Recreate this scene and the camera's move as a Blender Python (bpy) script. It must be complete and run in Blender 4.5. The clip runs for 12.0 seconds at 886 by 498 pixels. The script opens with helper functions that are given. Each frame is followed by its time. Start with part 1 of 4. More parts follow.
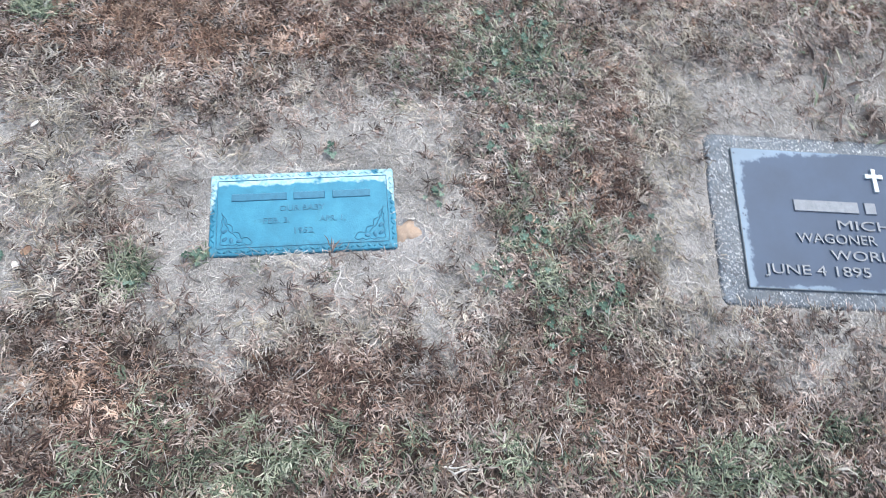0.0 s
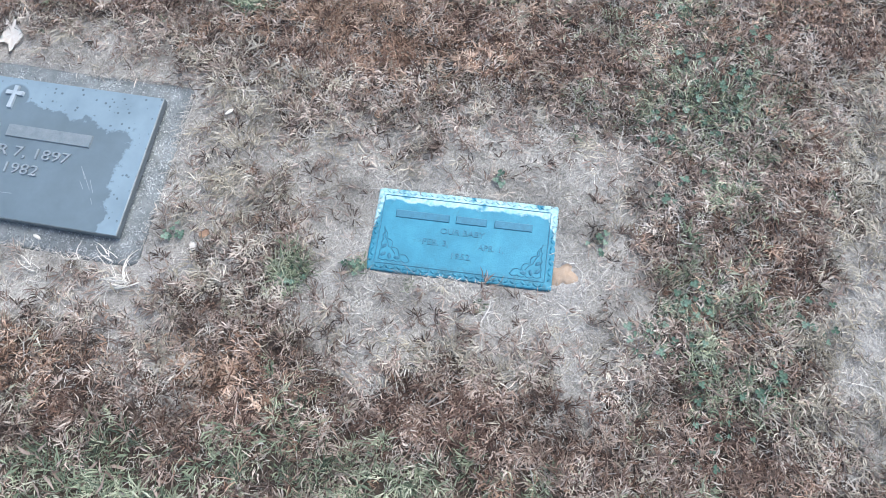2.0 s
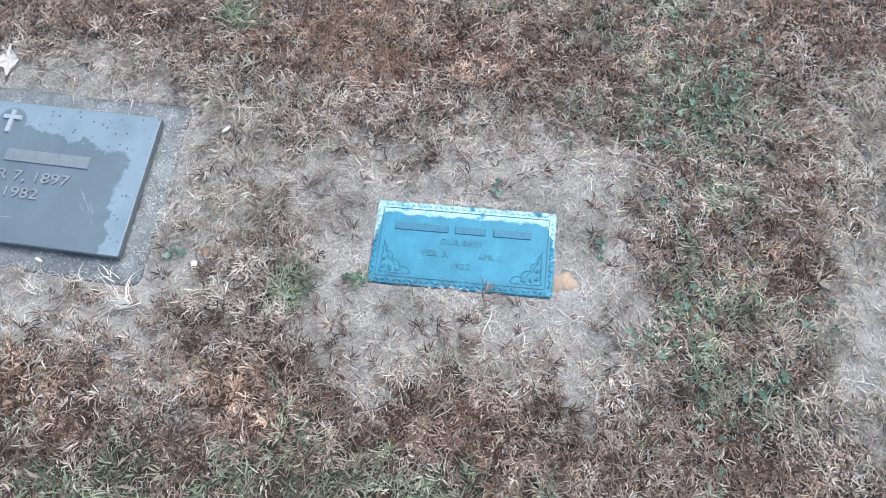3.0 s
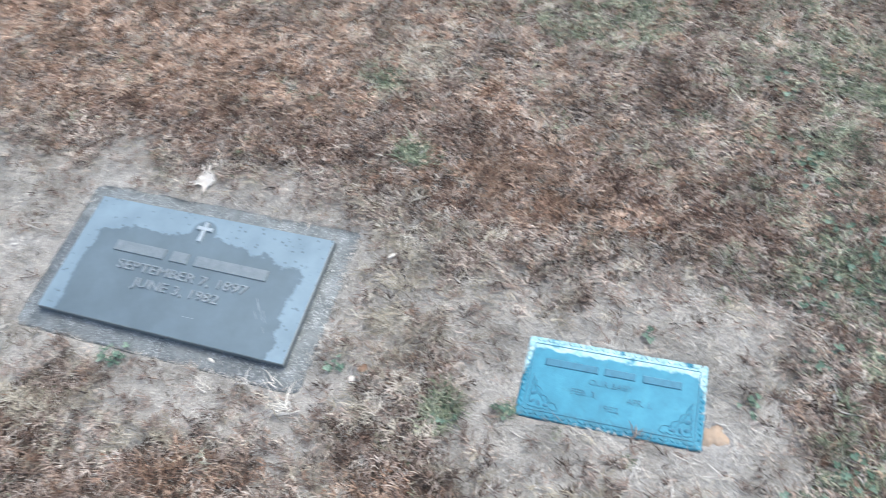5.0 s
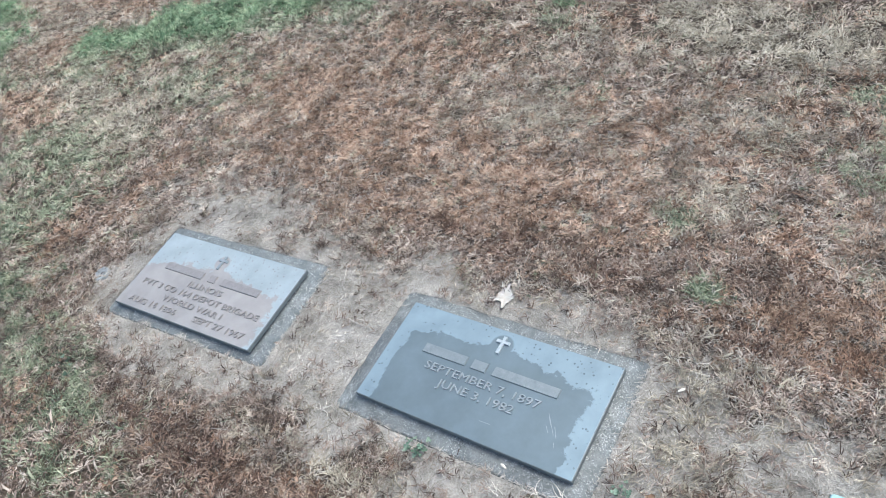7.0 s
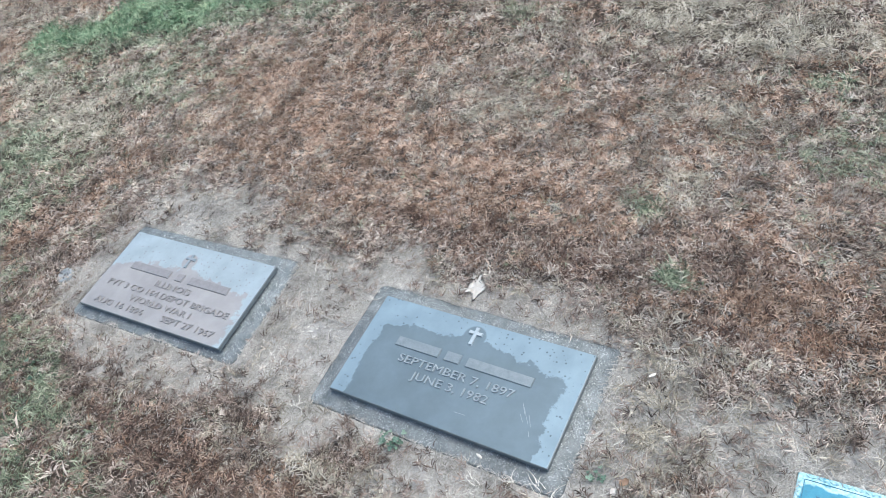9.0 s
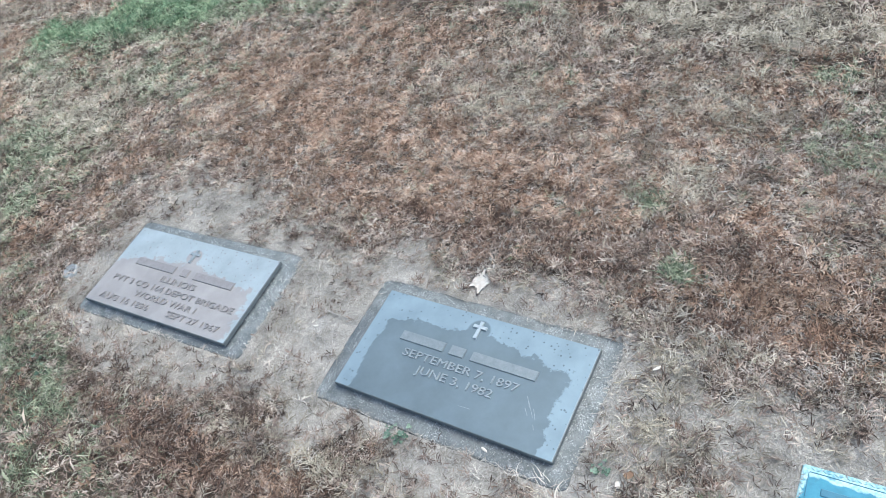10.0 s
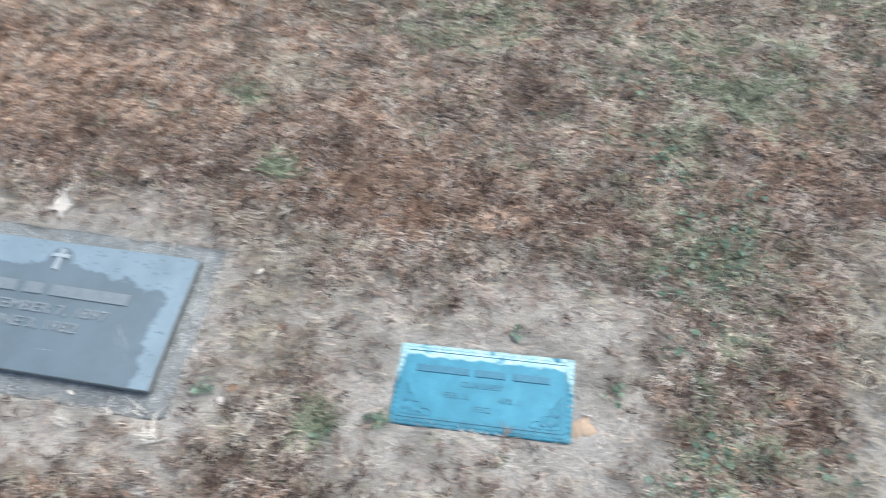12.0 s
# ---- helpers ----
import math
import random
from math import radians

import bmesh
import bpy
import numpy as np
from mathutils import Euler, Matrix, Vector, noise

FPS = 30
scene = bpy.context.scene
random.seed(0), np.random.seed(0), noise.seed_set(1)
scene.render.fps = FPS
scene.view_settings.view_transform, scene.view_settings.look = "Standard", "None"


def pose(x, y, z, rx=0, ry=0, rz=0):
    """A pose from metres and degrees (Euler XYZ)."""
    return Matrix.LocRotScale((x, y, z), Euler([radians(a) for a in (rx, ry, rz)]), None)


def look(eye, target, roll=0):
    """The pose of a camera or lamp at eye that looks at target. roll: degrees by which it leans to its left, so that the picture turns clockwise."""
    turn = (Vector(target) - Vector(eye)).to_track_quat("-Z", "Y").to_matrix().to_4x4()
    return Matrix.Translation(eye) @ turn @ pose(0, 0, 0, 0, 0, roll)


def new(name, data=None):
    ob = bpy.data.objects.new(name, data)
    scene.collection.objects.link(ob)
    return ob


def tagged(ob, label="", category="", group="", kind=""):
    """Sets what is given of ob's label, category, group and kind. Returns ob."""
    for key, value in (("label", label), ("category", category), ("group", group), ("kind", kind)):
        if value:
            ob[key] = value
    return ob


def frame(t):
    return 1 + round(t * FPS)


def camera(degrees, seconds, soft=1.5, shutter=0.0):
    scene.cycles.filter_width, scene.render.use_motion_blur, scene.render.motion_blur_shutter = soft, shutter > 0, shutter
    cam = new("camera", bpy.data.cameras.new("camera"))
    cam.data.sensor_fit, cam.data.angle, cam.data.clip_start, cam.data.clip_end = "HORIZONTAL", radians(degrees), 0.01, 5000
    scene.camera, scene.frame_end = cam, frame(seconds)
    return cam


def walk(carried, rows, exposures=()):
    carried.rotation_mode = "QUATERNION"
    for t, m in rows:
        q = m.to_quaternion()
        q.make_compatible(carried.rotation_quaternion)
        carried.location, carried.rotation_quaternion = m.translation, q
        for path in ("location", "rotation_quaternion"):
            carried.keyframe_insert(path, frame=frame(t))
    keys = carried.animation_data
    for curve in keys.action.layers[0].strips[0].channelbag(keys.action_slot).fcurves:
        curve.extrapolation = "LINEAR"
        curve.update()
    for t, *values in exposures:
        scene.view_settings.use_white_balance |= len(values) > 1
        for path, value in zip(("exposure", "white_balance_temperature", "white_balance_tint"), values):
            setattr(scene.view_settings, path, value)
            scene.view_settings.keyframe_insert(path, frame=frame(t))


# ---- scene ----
cam = camera(60.5, 12.0, soft=0.5, shutter=0.27)
PATH = [
    (0, (1.09, -0.668, 1.31), (1.256, 0.105, -0.528), 10.3),
    (0.5, (1.106, -0.663, 1.32), (1.158, 0.216, -0.476), 6.0),
    (1, (1.108, -0.606, 1.335), (1.076, 0.359, -0.417), 2.7),
    (1.2, (1.082, -0.576, 1.319), (1.069, 0.368, -0.444), 5.1),
    (1.5, (1.044, -0.582, 1.317), (0.926, 0.29, -0.479), 2.1),
    (1.7, (1.057, -0.574, 1.321), (0.868, 0.174, -0.524), -3.5),
    (2, (1.059, -0.547, 1.334), (0.856, 0.129, -0.537), -6.8),
    (2.5, (1.06, -0.546, 1.333), (0.854, 0.135, -0.536), -7.5),
    (2.7, (1.062, -0.537, 1.339), (0.856, 0.137, -0.533), -8.9),
    (4.3, (0.979, -0.572, 1.354), (0.81, 0.298, -0.44), -2.7),
    (4.5, (0.971, -0.578, 1.357), (0.781, 0.316, -0.423), -2.4),
    (5, (0.953, -0.588, 1.414), (0.456, 0.354, -0.279), -13.2),
    (5.2, (0.883, -0.58, 1.467), (0.242, 0.344, -0.187), -17.7),
    (5.5, (0.855, -0.607, 1.549), (-0.074, 0.318, 0.038), -24.7),
    (6, (0.815, -0.658, 1.576), (-0.191, 0.265, 0.115), -22.9),
    (6.5, (0.803, -0.674, 1.589), (-0.175, 0.279, 0.128), -20.4),
    (7, (0.822, -0.688, 1.59), (-0.226, 0.251, 0.168), -23.5),
    (7.2, (0.818, -0.677, 1.6), (-0.213, 0.243, 0.157), -24.1),
    (8.8, (0.814, -0.692, 1.596), (-0.147, 0.278, 0.135), -22.5),
    (9, (0.815, -0.696, 1.592), (-0.156, 0.272, 0.136), -22.6),
    (9.5, (0.81, -0.696, 1.592), (-0.161, 0.251, 0.122), -23.4),
    (10, (0.815, -0.697, 1.595), (-0.161, 0.255, 0.131), -23.3),
    (10.5, (0.831, -0.702, 1.589), (-0.163, 0.251, 0.138), -24.1),
    (10.8, (0.851, -0.686, 1.556), (-0.024, 0.286, 0.043), -21.0),
    (11, (0.863, -0.669, 1.512), (0.102, 0.303, -0.061), -19.4),
    (11.5, (0.893, -0.623, 1.496), (0.305, 0.354, -0.147), -17.4),
    (11.7, (0.95, -0.617, 1.461), (0.418, 0.402, -0.175), -15.8),
    (12, (1.051, -0.571, 1.396), (0.762, 0.451, -0.299), -6.4),
]
# seconds, stops, kelvin, tint
TINTS = [(0.0, 1.19, 6250, 5), (0.5, 1.22, 6240, 4.5), (1.5, 1.15, 6200, 4), (2.6, 1.11, 6170, 4), (4.8, 1.16, 6300, 3), (5.5, 1.19, 6600, 2.5), (6.5, 1.13, 6660, 3), (7.0, 1.12, 6430, 1.5), (7.2, 1.12, 6390, 1.2), (9.0, 1.1, 6300, 1), (10.5, 1.1, 6250, 0), (11.2, 1.14, 6380, 4), (12.0, 1.14, 6580, 2.5)]
walk(cam, [(t, look(e, g, r)) for t, e, g, r in PATH], TINTS)

# ---- overcast daylight ----
SUN_ELEVATION, SUN_TURN = radians(62), radians(40)
world = bpy.data.worlds.new("overcast_sky")
scene.world = world
world.use_nodes = True
wn = world.node_tree
sky = wn.nodes.new("ShaderNodeTexSky")
sky.sky_type, sky.sun_disc = "NISHITA", False
sky.sun_elevation, sky.sun_rotation = SUN_ELEVATION, SUN_TURN
sky.dust_density, sky.air_density = 3.0, 1.0
wn.links.new(sky.outputs[0], wn.nodes["Background"].inputs[0])
wn.nodes["Background"].inputs[1].default_value = 0.13
sun = new("sun", bpy.data.lights.new("sun", "SUN"))
sun.data.energy, sun.data.angle, sun.data.color = 1.1, radians(50), (1.0, 0.98, 0.95)
sun_dir = Vector((math.sin(SUN_TURN) * math.cos(SUN_ELEVATION), math.cos(SUN_TURN) * math.cos(SUN_ELEVATION), math.sin(SUN_ELEVATION)))
sun.matrix_world = look(sun_dir * 20, (0, 0, 0))


# ---- node helpers ----
def material(name, rough=0.7, metal=0.0):
    m = bpy.data.materials.new(name)
    m.use_nodes = True
    b = m.node_tree.nodes["Principled BSDF"]
    b.inputs["Roughness"].default_value = rough
    b.inputs["Metallic"].default_value = metal
    return m, m.node_tree, b


def node(tree, kind, **inputs):
    n = tree.nodes.new("ShaderNode" + kind)
    for key, value in inputs.items():
        n.inputs[key.replace("_", " ")].default_value = value
    return n


def coords(tree, space="Object"):
    return tree.nodes.new("ShaderNodeTexCoord").outputs[space]


def noise_tex(tree, vec, scale, detail=4.0, rough=0.6):
    n = node(tree, "TexNoise", Scale=scale, Detail=detail, Roughness=rough)
    tree.links.new(vec, n.inputs["Vector"])
    return n.outputs["Fac"]


def ramp(tree, fac, stops, interpolation="LINEAR"):
    r = tree.nodes.new("ShaderNodeValToRGB")
    r.color_ramp.interpolation = interpolation
    while len(r.color_ramp.elements) < len(stops):
        r.color_ramp.elements.new(0.5)
    for e, (at, c) in zip(r.color_ramp.elements, stops):
        e.position = at
        e.color = (*c, 1) if len(c) == 3 else c
    tree.links.new(fac, r.inputs[0])
    return r.outputs[0]


def grey(a, b):
    return [(a, (0, 0, 0)), (b, (1, 1, 1))]


def mix(tree, fac, a, b, blend="MIX"):
    n = tree.nodes.new("ShaderNodeMix")
    n.data_type, n.blend_type = "RGBA", blend
    for socket, value in ((n.inputs["Factor"], fac), (n.inputs[6], a), (n.inputs[7], b)):
        if isinstance(value, bpy.types.NodeSocket):
            tree.links.new(value, socket)
        else:
            socket.default_value = value if isinstance(value, (int, float)) else (*value, 1)
    return n.outputs[2]


def arith(tree, op, a, b=0.0, c=0.0):
    n = tree.nodes.new("ShaderNodeMath")
    n.operation = op
    for socket, value in zip(n.inputs, (a, b, c)):
        if isinstance(value, bpy.types.NodeSocket):
            tree.links.new(value, socket)
        else:
            socket.default_value = value
    return n.outputs[0]


def bump(tree, bsdf, height, strength=0.4, distance=0.002):
    n = node(tree, "Bump", Strength=strength, Distance=distance)
    tree.links.new(height, n.inputs["Height"])
    tree.links.new(n.outputs[0], bsdf.inputs["Normal"])


def split(tree, vec):
    n = tree.nodes.new("ShaderNodeSeparateXYZ")
    tree.links.new(vec, n.inputs[0])
    return n.outputs


# ---- materials ----
def ground_material():
    m, t, b = material("soil_and_thatch", 0.95)
    v = coords(t)
    bare = t.nodes.new("ShaderNodeAttribute")
    bare.attribute_name = "bare"
    soil = ramp(t, noise_tex(t, v, 14, 8, 0.7), [(0.25, (0.27, 0.245, 0.225)), (0.5, (0.44, 0.41, 0.385)), (0.75, (0.6, 0.57, 0.545))])
    soil = mix(t, 0.5, soil, ramp(t, noise_tex(t, v, 260, 5, 0.75), [(0.35, (0.16, 0.145, 0.132)), (0.65, (0.68, 0.65, 0.62))]))
    thatch = ramp(t, noise_tex(t, v, 160, 5, 0.75), [(0.3, (0.026, 0.019, 0.015)), (0.55, (0.075, 0.055, 0.043)), (0.8, (0.2, 0.155, 0.125))])
    rough_edge = arith(t, "ADD", bare.outputs["Fac"], arith(t, "MULTIPLY_ADD", noise_tex(t, v, 45, 5), 0.9, -0.45))
    lawn = t.nodes.new("ShaderNodeAttribute")
    lawn.attribute_name = "lawn"
    sward = ramp(t, noise_tex(t, v, 2.2, 8, 0.75), [(0.3, (0.1, 0.105, 0.06)), (0.48, (0.16, 0.122, 0.088)), (0.75, (0.26, 0.197, 0.15))])
    sward = mix(t, 0.5, sward, ramp(t, noise_tex(t, v, 90, 4, 0.8), [(0.3, (0.025, 0.022, 0.017)), (0.7, (0.17, 0.135, 0.105))]))
    near_soil = mix(t, ramp(t, rough_edge, grey(0.28, 0.55)), thatch, soil)
    t.links.new(mix(t, lawn.outputs["Fac"], near_soil, sward), b.inputs["Base Color"])
    bump(t, b, arith(t, "ADD", noise_tex(t, v, 260, 6, 0.7), noise_tex(t, v, 40, 4)), 0.8, 0.006)
    return m


def blade_material(name, stops, rough=0.75):
    m, t, b = material(name, rough)
    g = t.nodes.new("ShaderNodeAttribute")
    g.attribute_name = "tone"
    v = coords(t)
    c = ramp(t, g.outputs["Fac"], stops)
    patch = ramp(t, noise_tex(t, v, 9, 4), [(0.36, (0.66, 0.64, 0.62)), (0.64, (1.22, 1.2, 1.18))])
    c = mix(t, 1.0, c, patch, "MULTIPLY")
    fleck = ramp(t, noise_tex(t, v, 300, 2), [(0.35, (0.84, 0.83, 0.82)), (0.6, (1.05, 1.05, 1.05))])
    t.links.new(mix(t, 1.0, c, fleck, "MULTIPLY"), b.inputs["Base Color"])
    b.inputs["Specular IOR Level"].default_value = 0.3
    return m


def leaf_material(name, stops):
    m, t, b = material(name, 0.6)
    info = t.nodes.new("ShaderNodeObjectInfo")
    c = ramp(t, info.outputs["Random"], stops)
    fleck = ramp(t, noise_tex(t, coords(t), 300, 2), [(0.35, (0.7, 0.68, 0.66)), (0.6, (1.08, 1.08, 1.08))])
    t.links.new(mix(t, 1.0, c, fleck, "MULTIPLY"), b.inputs["Base Color"])
    b.inputs["Specular IOR Level"].default_value = 0.3
    return m


def node_noise(t, v, scale):
    n = node(t, "TexNoise", Scale=scale, Detail=2.0)
    t.links.new(v, n.inputs["Vector"])
    return n.outputs["Color"]


def granite_material(name, tone, fleck=200, share=0.54):
    m, t, b = material(name, 0.55)
    v = coords(t)
    base = ramp(t, noise_tex(t, v, 30, 6, 0.7), [(0.3, tuple(0.55 * c for c in tone)), (0.7, tuple(1.25 * c for c in tone))])
    for scale, cut, colour, seed in ((fleck, 0.26, (0.56, 0.57, 0.56), 0.0), (280, 0.26, (0.05, 0.05, 0.055), 3.7), (250, 0.25, (0.38, 0.4, 0.42), 8.1)):
        vo = node(t, "TexVoronoi", Scale=scale)
        shift = node(t, "Mapping")
        shift.inputs["Location"].default_value = (seed, seed, 0)
        t.links.new(v, shift.inputs["Vector"])
        warp = mix(t, 0.012, shift.outputs[0], node_noise(t, v, 90))
        t.links.new(warp, vo.inputs["Vector"])
        here = ramp(t, vo.outputs["Distance"], [(cut, (1, 1, 1)), (cut + 0.1, (0, 0, 0))])
        some = mix(t, 1.0, ramp(t, noise_tex(t, v, scale * 0.35, 2), grey(share - 0.05, share + 0.08)), ramp(t, noise_tex(t, v, 11, 3), grey(0.3, 0.5)), "MULTIPLY")
        base = mix(t, mix(t, 1.0, here, some, "MULTIPLY"), base, colour)
    dust = ramp(t, noise_tex(t, v, 16, 6, 0.7), grey(0.5, 0.7))
    base = mix(t, arith(t, "MULTIPLY", dust, 0.3), base, (0.36, 0.35, 0.33))
    damp = ramp(t, noise_tex(t, v, 7, 5), grey(0.42, 0.62))
    base = mix(t, damp, base, mix(t, 1.0, base, (0.66, 0.67, 0.69), "MULTIPLY"))
    t.links.new(base, b.inputs["Base Color"])
    t.links.new(ramp(t, damp, [(0, (0.7, 0.7, 0.7)), (1, (0.5, 0.5, 0.5))]), b.inputs["Roughness"])
    bump(t, b, noise_tex(t, v, 300, 4), 0.35, 0.0015)
    return m


def plate_material(name, worn, pale, top, left, right, bottom, knob, edge=0.018):
    """Bronze with a worn middle inside a damp rim whose pale colour paints in sky sheen; knob: a round lobe of the worn
    part about the emblem.
    """
    m, t, b = material(name, 0.4, 0.25)
    v = coords(t)
    x, y, _ = split(t, v)
    n = arith(t, "MULTIPLY_ADD", noise_tex(t, v, 22, 6, 0.65), 2 * edge * 2.2, -edge * 2.2)
    inside = arith(t, "SUBTRACT", top, arith(t, "ADD", y, arith(t, "MULTIPLY", arith(t, "ABSOLUTE", x), 0.12)))
    inside = arith(t, "MINIMUM", inside, arith(t, "SUBTRACT", x, left))
    inside = arith(t, "MINIMUM", inside, arith(t, "SUBTRACT", right, x))
    inside = arith(t, "MINIMUM", inside, arith(t, "SUBTRACT", y, bottom))
    inside = arith(t, "ADD", inside, n)
    dx, dy = arith(t, "SUBTRACT", x, knob[0]), arith(t, "SUBTRACT", y, knob[1])
    round_it = arith(t, "SUBTRACT", knob[2], arith(t, "SQRT", arith(t, "ADD", arith(t, "MULTIPLY", dx, dx), arith(t, "MULTIPLY", dy, dy))))
    inside = arith(t, "MAXIMUM", inside, round_it)
    mask = ramp(t, arith(t, "MULTIPLY_ADD", inside, 60.0, 0.5), grey(0.35, 0.65))
    drops = node(t, "TexVoronoi", Scale=75.0)
    t.links.new(v, drops.inputs["Vector"])
    spots = mix(t, 1.0, ramp(t, drops.outputs["Distance"], [(0.16, (1, 1, 1)), (0.24, (0, 0, 0))]), ramp(t, noise_tex(t, v, 60, 2), grey(0.46, 0.52)), "MULTIPLY")
    grain = ramp(t, noise_tex(t, v, 12, 6, 0.6), [(0.3, (0.84, 0.84, 0.84)), (0.7, (1.12, 1.12, 1.12))])
    # The sky's reflection on the damp rim is painted as a pale base colour.
    sky_film = mix(t, spots, pale, tuple(0.8 * w for w in worn))
    t.links.new(mix(t, 1.0, mix(t, mask, sky_film, worn), grain, "MULTIPLY"), b.inputs["Base Color"])
    t.links.new(ramp(t, mask, [(0, (0.36, 0.36, 0.36)), (1, (0.5, 0.5, 0.5))]), b.inputs["Roughness"])
    bump(t, b, noise_tex(t, v, 500, 3), 0.12, 0.0006)
    return m


def plain_material(name, a, b_, scale=40.0, rough=0.6, metal=0.0, relief=0.3):
    m, t, b = material(name, rough, metal)
    v = coords(t)
    c = ramp(t, noise_tex(t, v, scale, 5), [(0.3, a), (0.7, b_)])
    t.links.new(mix(t, 0.4, c, ramp(t, noise_tex(t, v, scale * 8, 3), [(0.3, a), (0.7, b_)])), b.inputs["Base Color"])
    bump(t, b, noise_tex(t, v, scale * 6, 4), relief, 0.001)
    return m


def verdigris_material():
    m, t, b = material("verdigris_bronze", 0.55, 0.1)
    v = coords(t)
    x, y, _ = split(t, v)
    blue = ramp(t, noise_tex(t, v, 25, 6, 0.65), [(0.25, (0.024, 0.165, 0.24)), (0.5, (0.034, 0.215, 0.32)), (0.8, (0.058, 0.29, 0.4))])
    n = arith(t, "MULTIPLY_ADD", noise_tex(t, v, 38, 6, 0.7), 0.03, -0.015)
    side = arith(t, "SUBTRACT", arith(t, "ABSOLUTE", x), arith(t, "MULTIPLY_ADD", y, -0.25, 0.171))
    rim = arith(t, "MAXIMUM", arith(t, "SUBTRACT", y, 0.058), side)
    crust = ramp(t, arith(t, "MULTIPLY_ADD", arith(t, "ADD", rim, n), 90.0, 0.5), grey(0.35, 0.75))
    dark_gap = ramp(t, noise_tex(t, v, 17, 3), grey(0.56, 0.62))
    crust = mix(t, dark_gap, crust, (0, 0, 0))
    c = mix(t, crust, blue, ramp(t, noise_tex(t, v, 90, 5, 0.7), [(0.3, (0.18, 0.42, 0.48)), (0.65, (0.48, 0.65, 0.69))]))
    soot = ramp(t, noise_tex(t, v, 55, 6, 0.75), grey(0.56, 0.72))
    c = mix(t, arith(t, "MULTIPLY", soot, 0.5), c, (0.025, 0.12, 0.15))
    low = ramp(t, arith(t, "MULTIPLY_ADD", y, -60.0, -3.6), grey(0.0, 0.5))
    c = mix(t, mix(t, 1.0, low, ramp(t, noise_tex(t, v, 120, 4), grey(0.4, 0.7)), "MULTIPLY"), c, (0.03, 0.12, 0.17))
    t.links.new(c, b.inputs["Base Color"])
    bump(t, b, noise_tex(t, v, 300, 5), 0.4, 0.0012)
    return m


GROUND = ground_material()
DEAD = blade_material("dead_brown_blades", [(0.0, (0.047, 0.034, 0.029)), (0.3, (0.155, 0.114, 0.097)), (0.5, (0.283, 0.217, 0.187)), (0.7, (0.425, 0.347, 0.307)), (1.0, (0.66, 0.59, 0.53))])
RUSTY = blade_material("rusty_blades", [(0.0, (0.06, 0.036, 0.025)), (0.3, (0.19, 0.115, 0.082)), (0.5, (0.34, 0.221, 0.163)), (0.7, (0.485, 0.343, 0.262)), (1.0, (0.7, 0.56, 0.46))])
PALE = blade_material("bleached_blades", [(0.0, (0.16, 0.14, 0.11)), (0.3, (0.31, 0.275, 0.22)), (0.5, (0.42, 0.378, 0.308)), (0.7, (0.52, 0.473, 0.395)), (1.0, (0.68, 0.635, 0.56))])
STRAW = blade_material("bleached_straw", [(0.0, (0.24, 0.222, 0.2)), (0.3, (0.37, 0.35, 0.325)), (0.5, (0.47, 0.447, 0.42)), (0.7, (0.57, 0.545, 0.515)), (1.0, (0.76, 0.74, 0.71))])
MAROON = blade_material("maroon_blades", [(0.0, (0.04, 0.023, 0.018)), (0.3, (0.105, 0.064, 0.051)), (0.5, (0.19, 0.126, 0.101)), (0.7, (0.3, 0.22, 0.18)), (1.0, (0.5, 0.4, 0.34))])
GREEN = blade_material("green_blades", [(0.0, (0.05, 0.07, 0.048)), (0.3, (0.135, 0.172, 0.117)), (0.5, (0.225, 0.265, 0.183)), (0.7, (0.345, 0.375, 0.265)), (1.0, (0.58, 0.59, 0.47))], 0.6)
LUSH = blade_material("lush_green_blades", [(0.0, (0.05, 0.105, 0.058)), (0.5, (0.145, 0.255, 0.148)), (1.0, (0.46, 0.55, 0.37))], 0.6)
CLOVER = leaf_material("clover_leaves", [(0.0, (0.05, 0.09, 0.062)), (0.6, (0.125, 0.195, 0.145)), (1.0, (0.23, 0.31, 0.24))])
GRANITE = granite_material("grey_granite", (0.182, 0.199, 0.205), 240, 0.46)
GRANITE_DARK = granite_material("dark_granite", (0.15, 0.172, 0.195), 150, 0.4)
GRANITE_PALE = granite_material("speckled_granite", (0.17, 0.19, 0.2), 210, 0.48)
PLATE_DARK = plate_material("dark_bronze", (0.134, 0.174, 0.202), (0.232, 0.302, 0.348), 0.1, -0.262, 0.262, -0.4, (-0.006, 0.106, 0.031))
PLATE_BROWN = plate_material("brown_bronze", (0.335, 0.315, 0.312), (0.35, 0.4, 0.425), 0.062, -0.4, 0.285, -0.4, (-0.012, 0.09, 0.028), 0.03)
PLATE_BLUE = plate_material("blue_black_bronze", (0.029, 0.052, 0.097), (0.085, 0.132, 0.195), 0.158, -0.289, 0.4, -0.148, (-0.012, 0.09, 0.02), 0.013)
LETTER = plain_material("worn_bronze_letters", (0.2, 0.23, 0.25), (0.36, 0.39, 0.41), 60, 0.4, 0.3)
LETTER_BROWN = plain_material("brown_bronze_letters", (0.21, 0.19, 0.188), (0.36, 0.34, 0.337), 60, 0.4, 0.3)
LETTER_PALE = plain_material("pale_bronze_letters", (0.12, 0.13, 0.15), (0.27, 0.285, 0.305), 90, 0.5, 0.2)
LETTER_BLUE = plain_material("patina_letters", (0.026, 0.12, 0.19), (0.045, 0.2, 0.3), 90, 0.55, 0.1)
BAR = plain_material("grey_bronze_bars", (0.16, 0.19, 0.205), (0.26, 0.29, 0.31), 60, 0.4, 0.3)
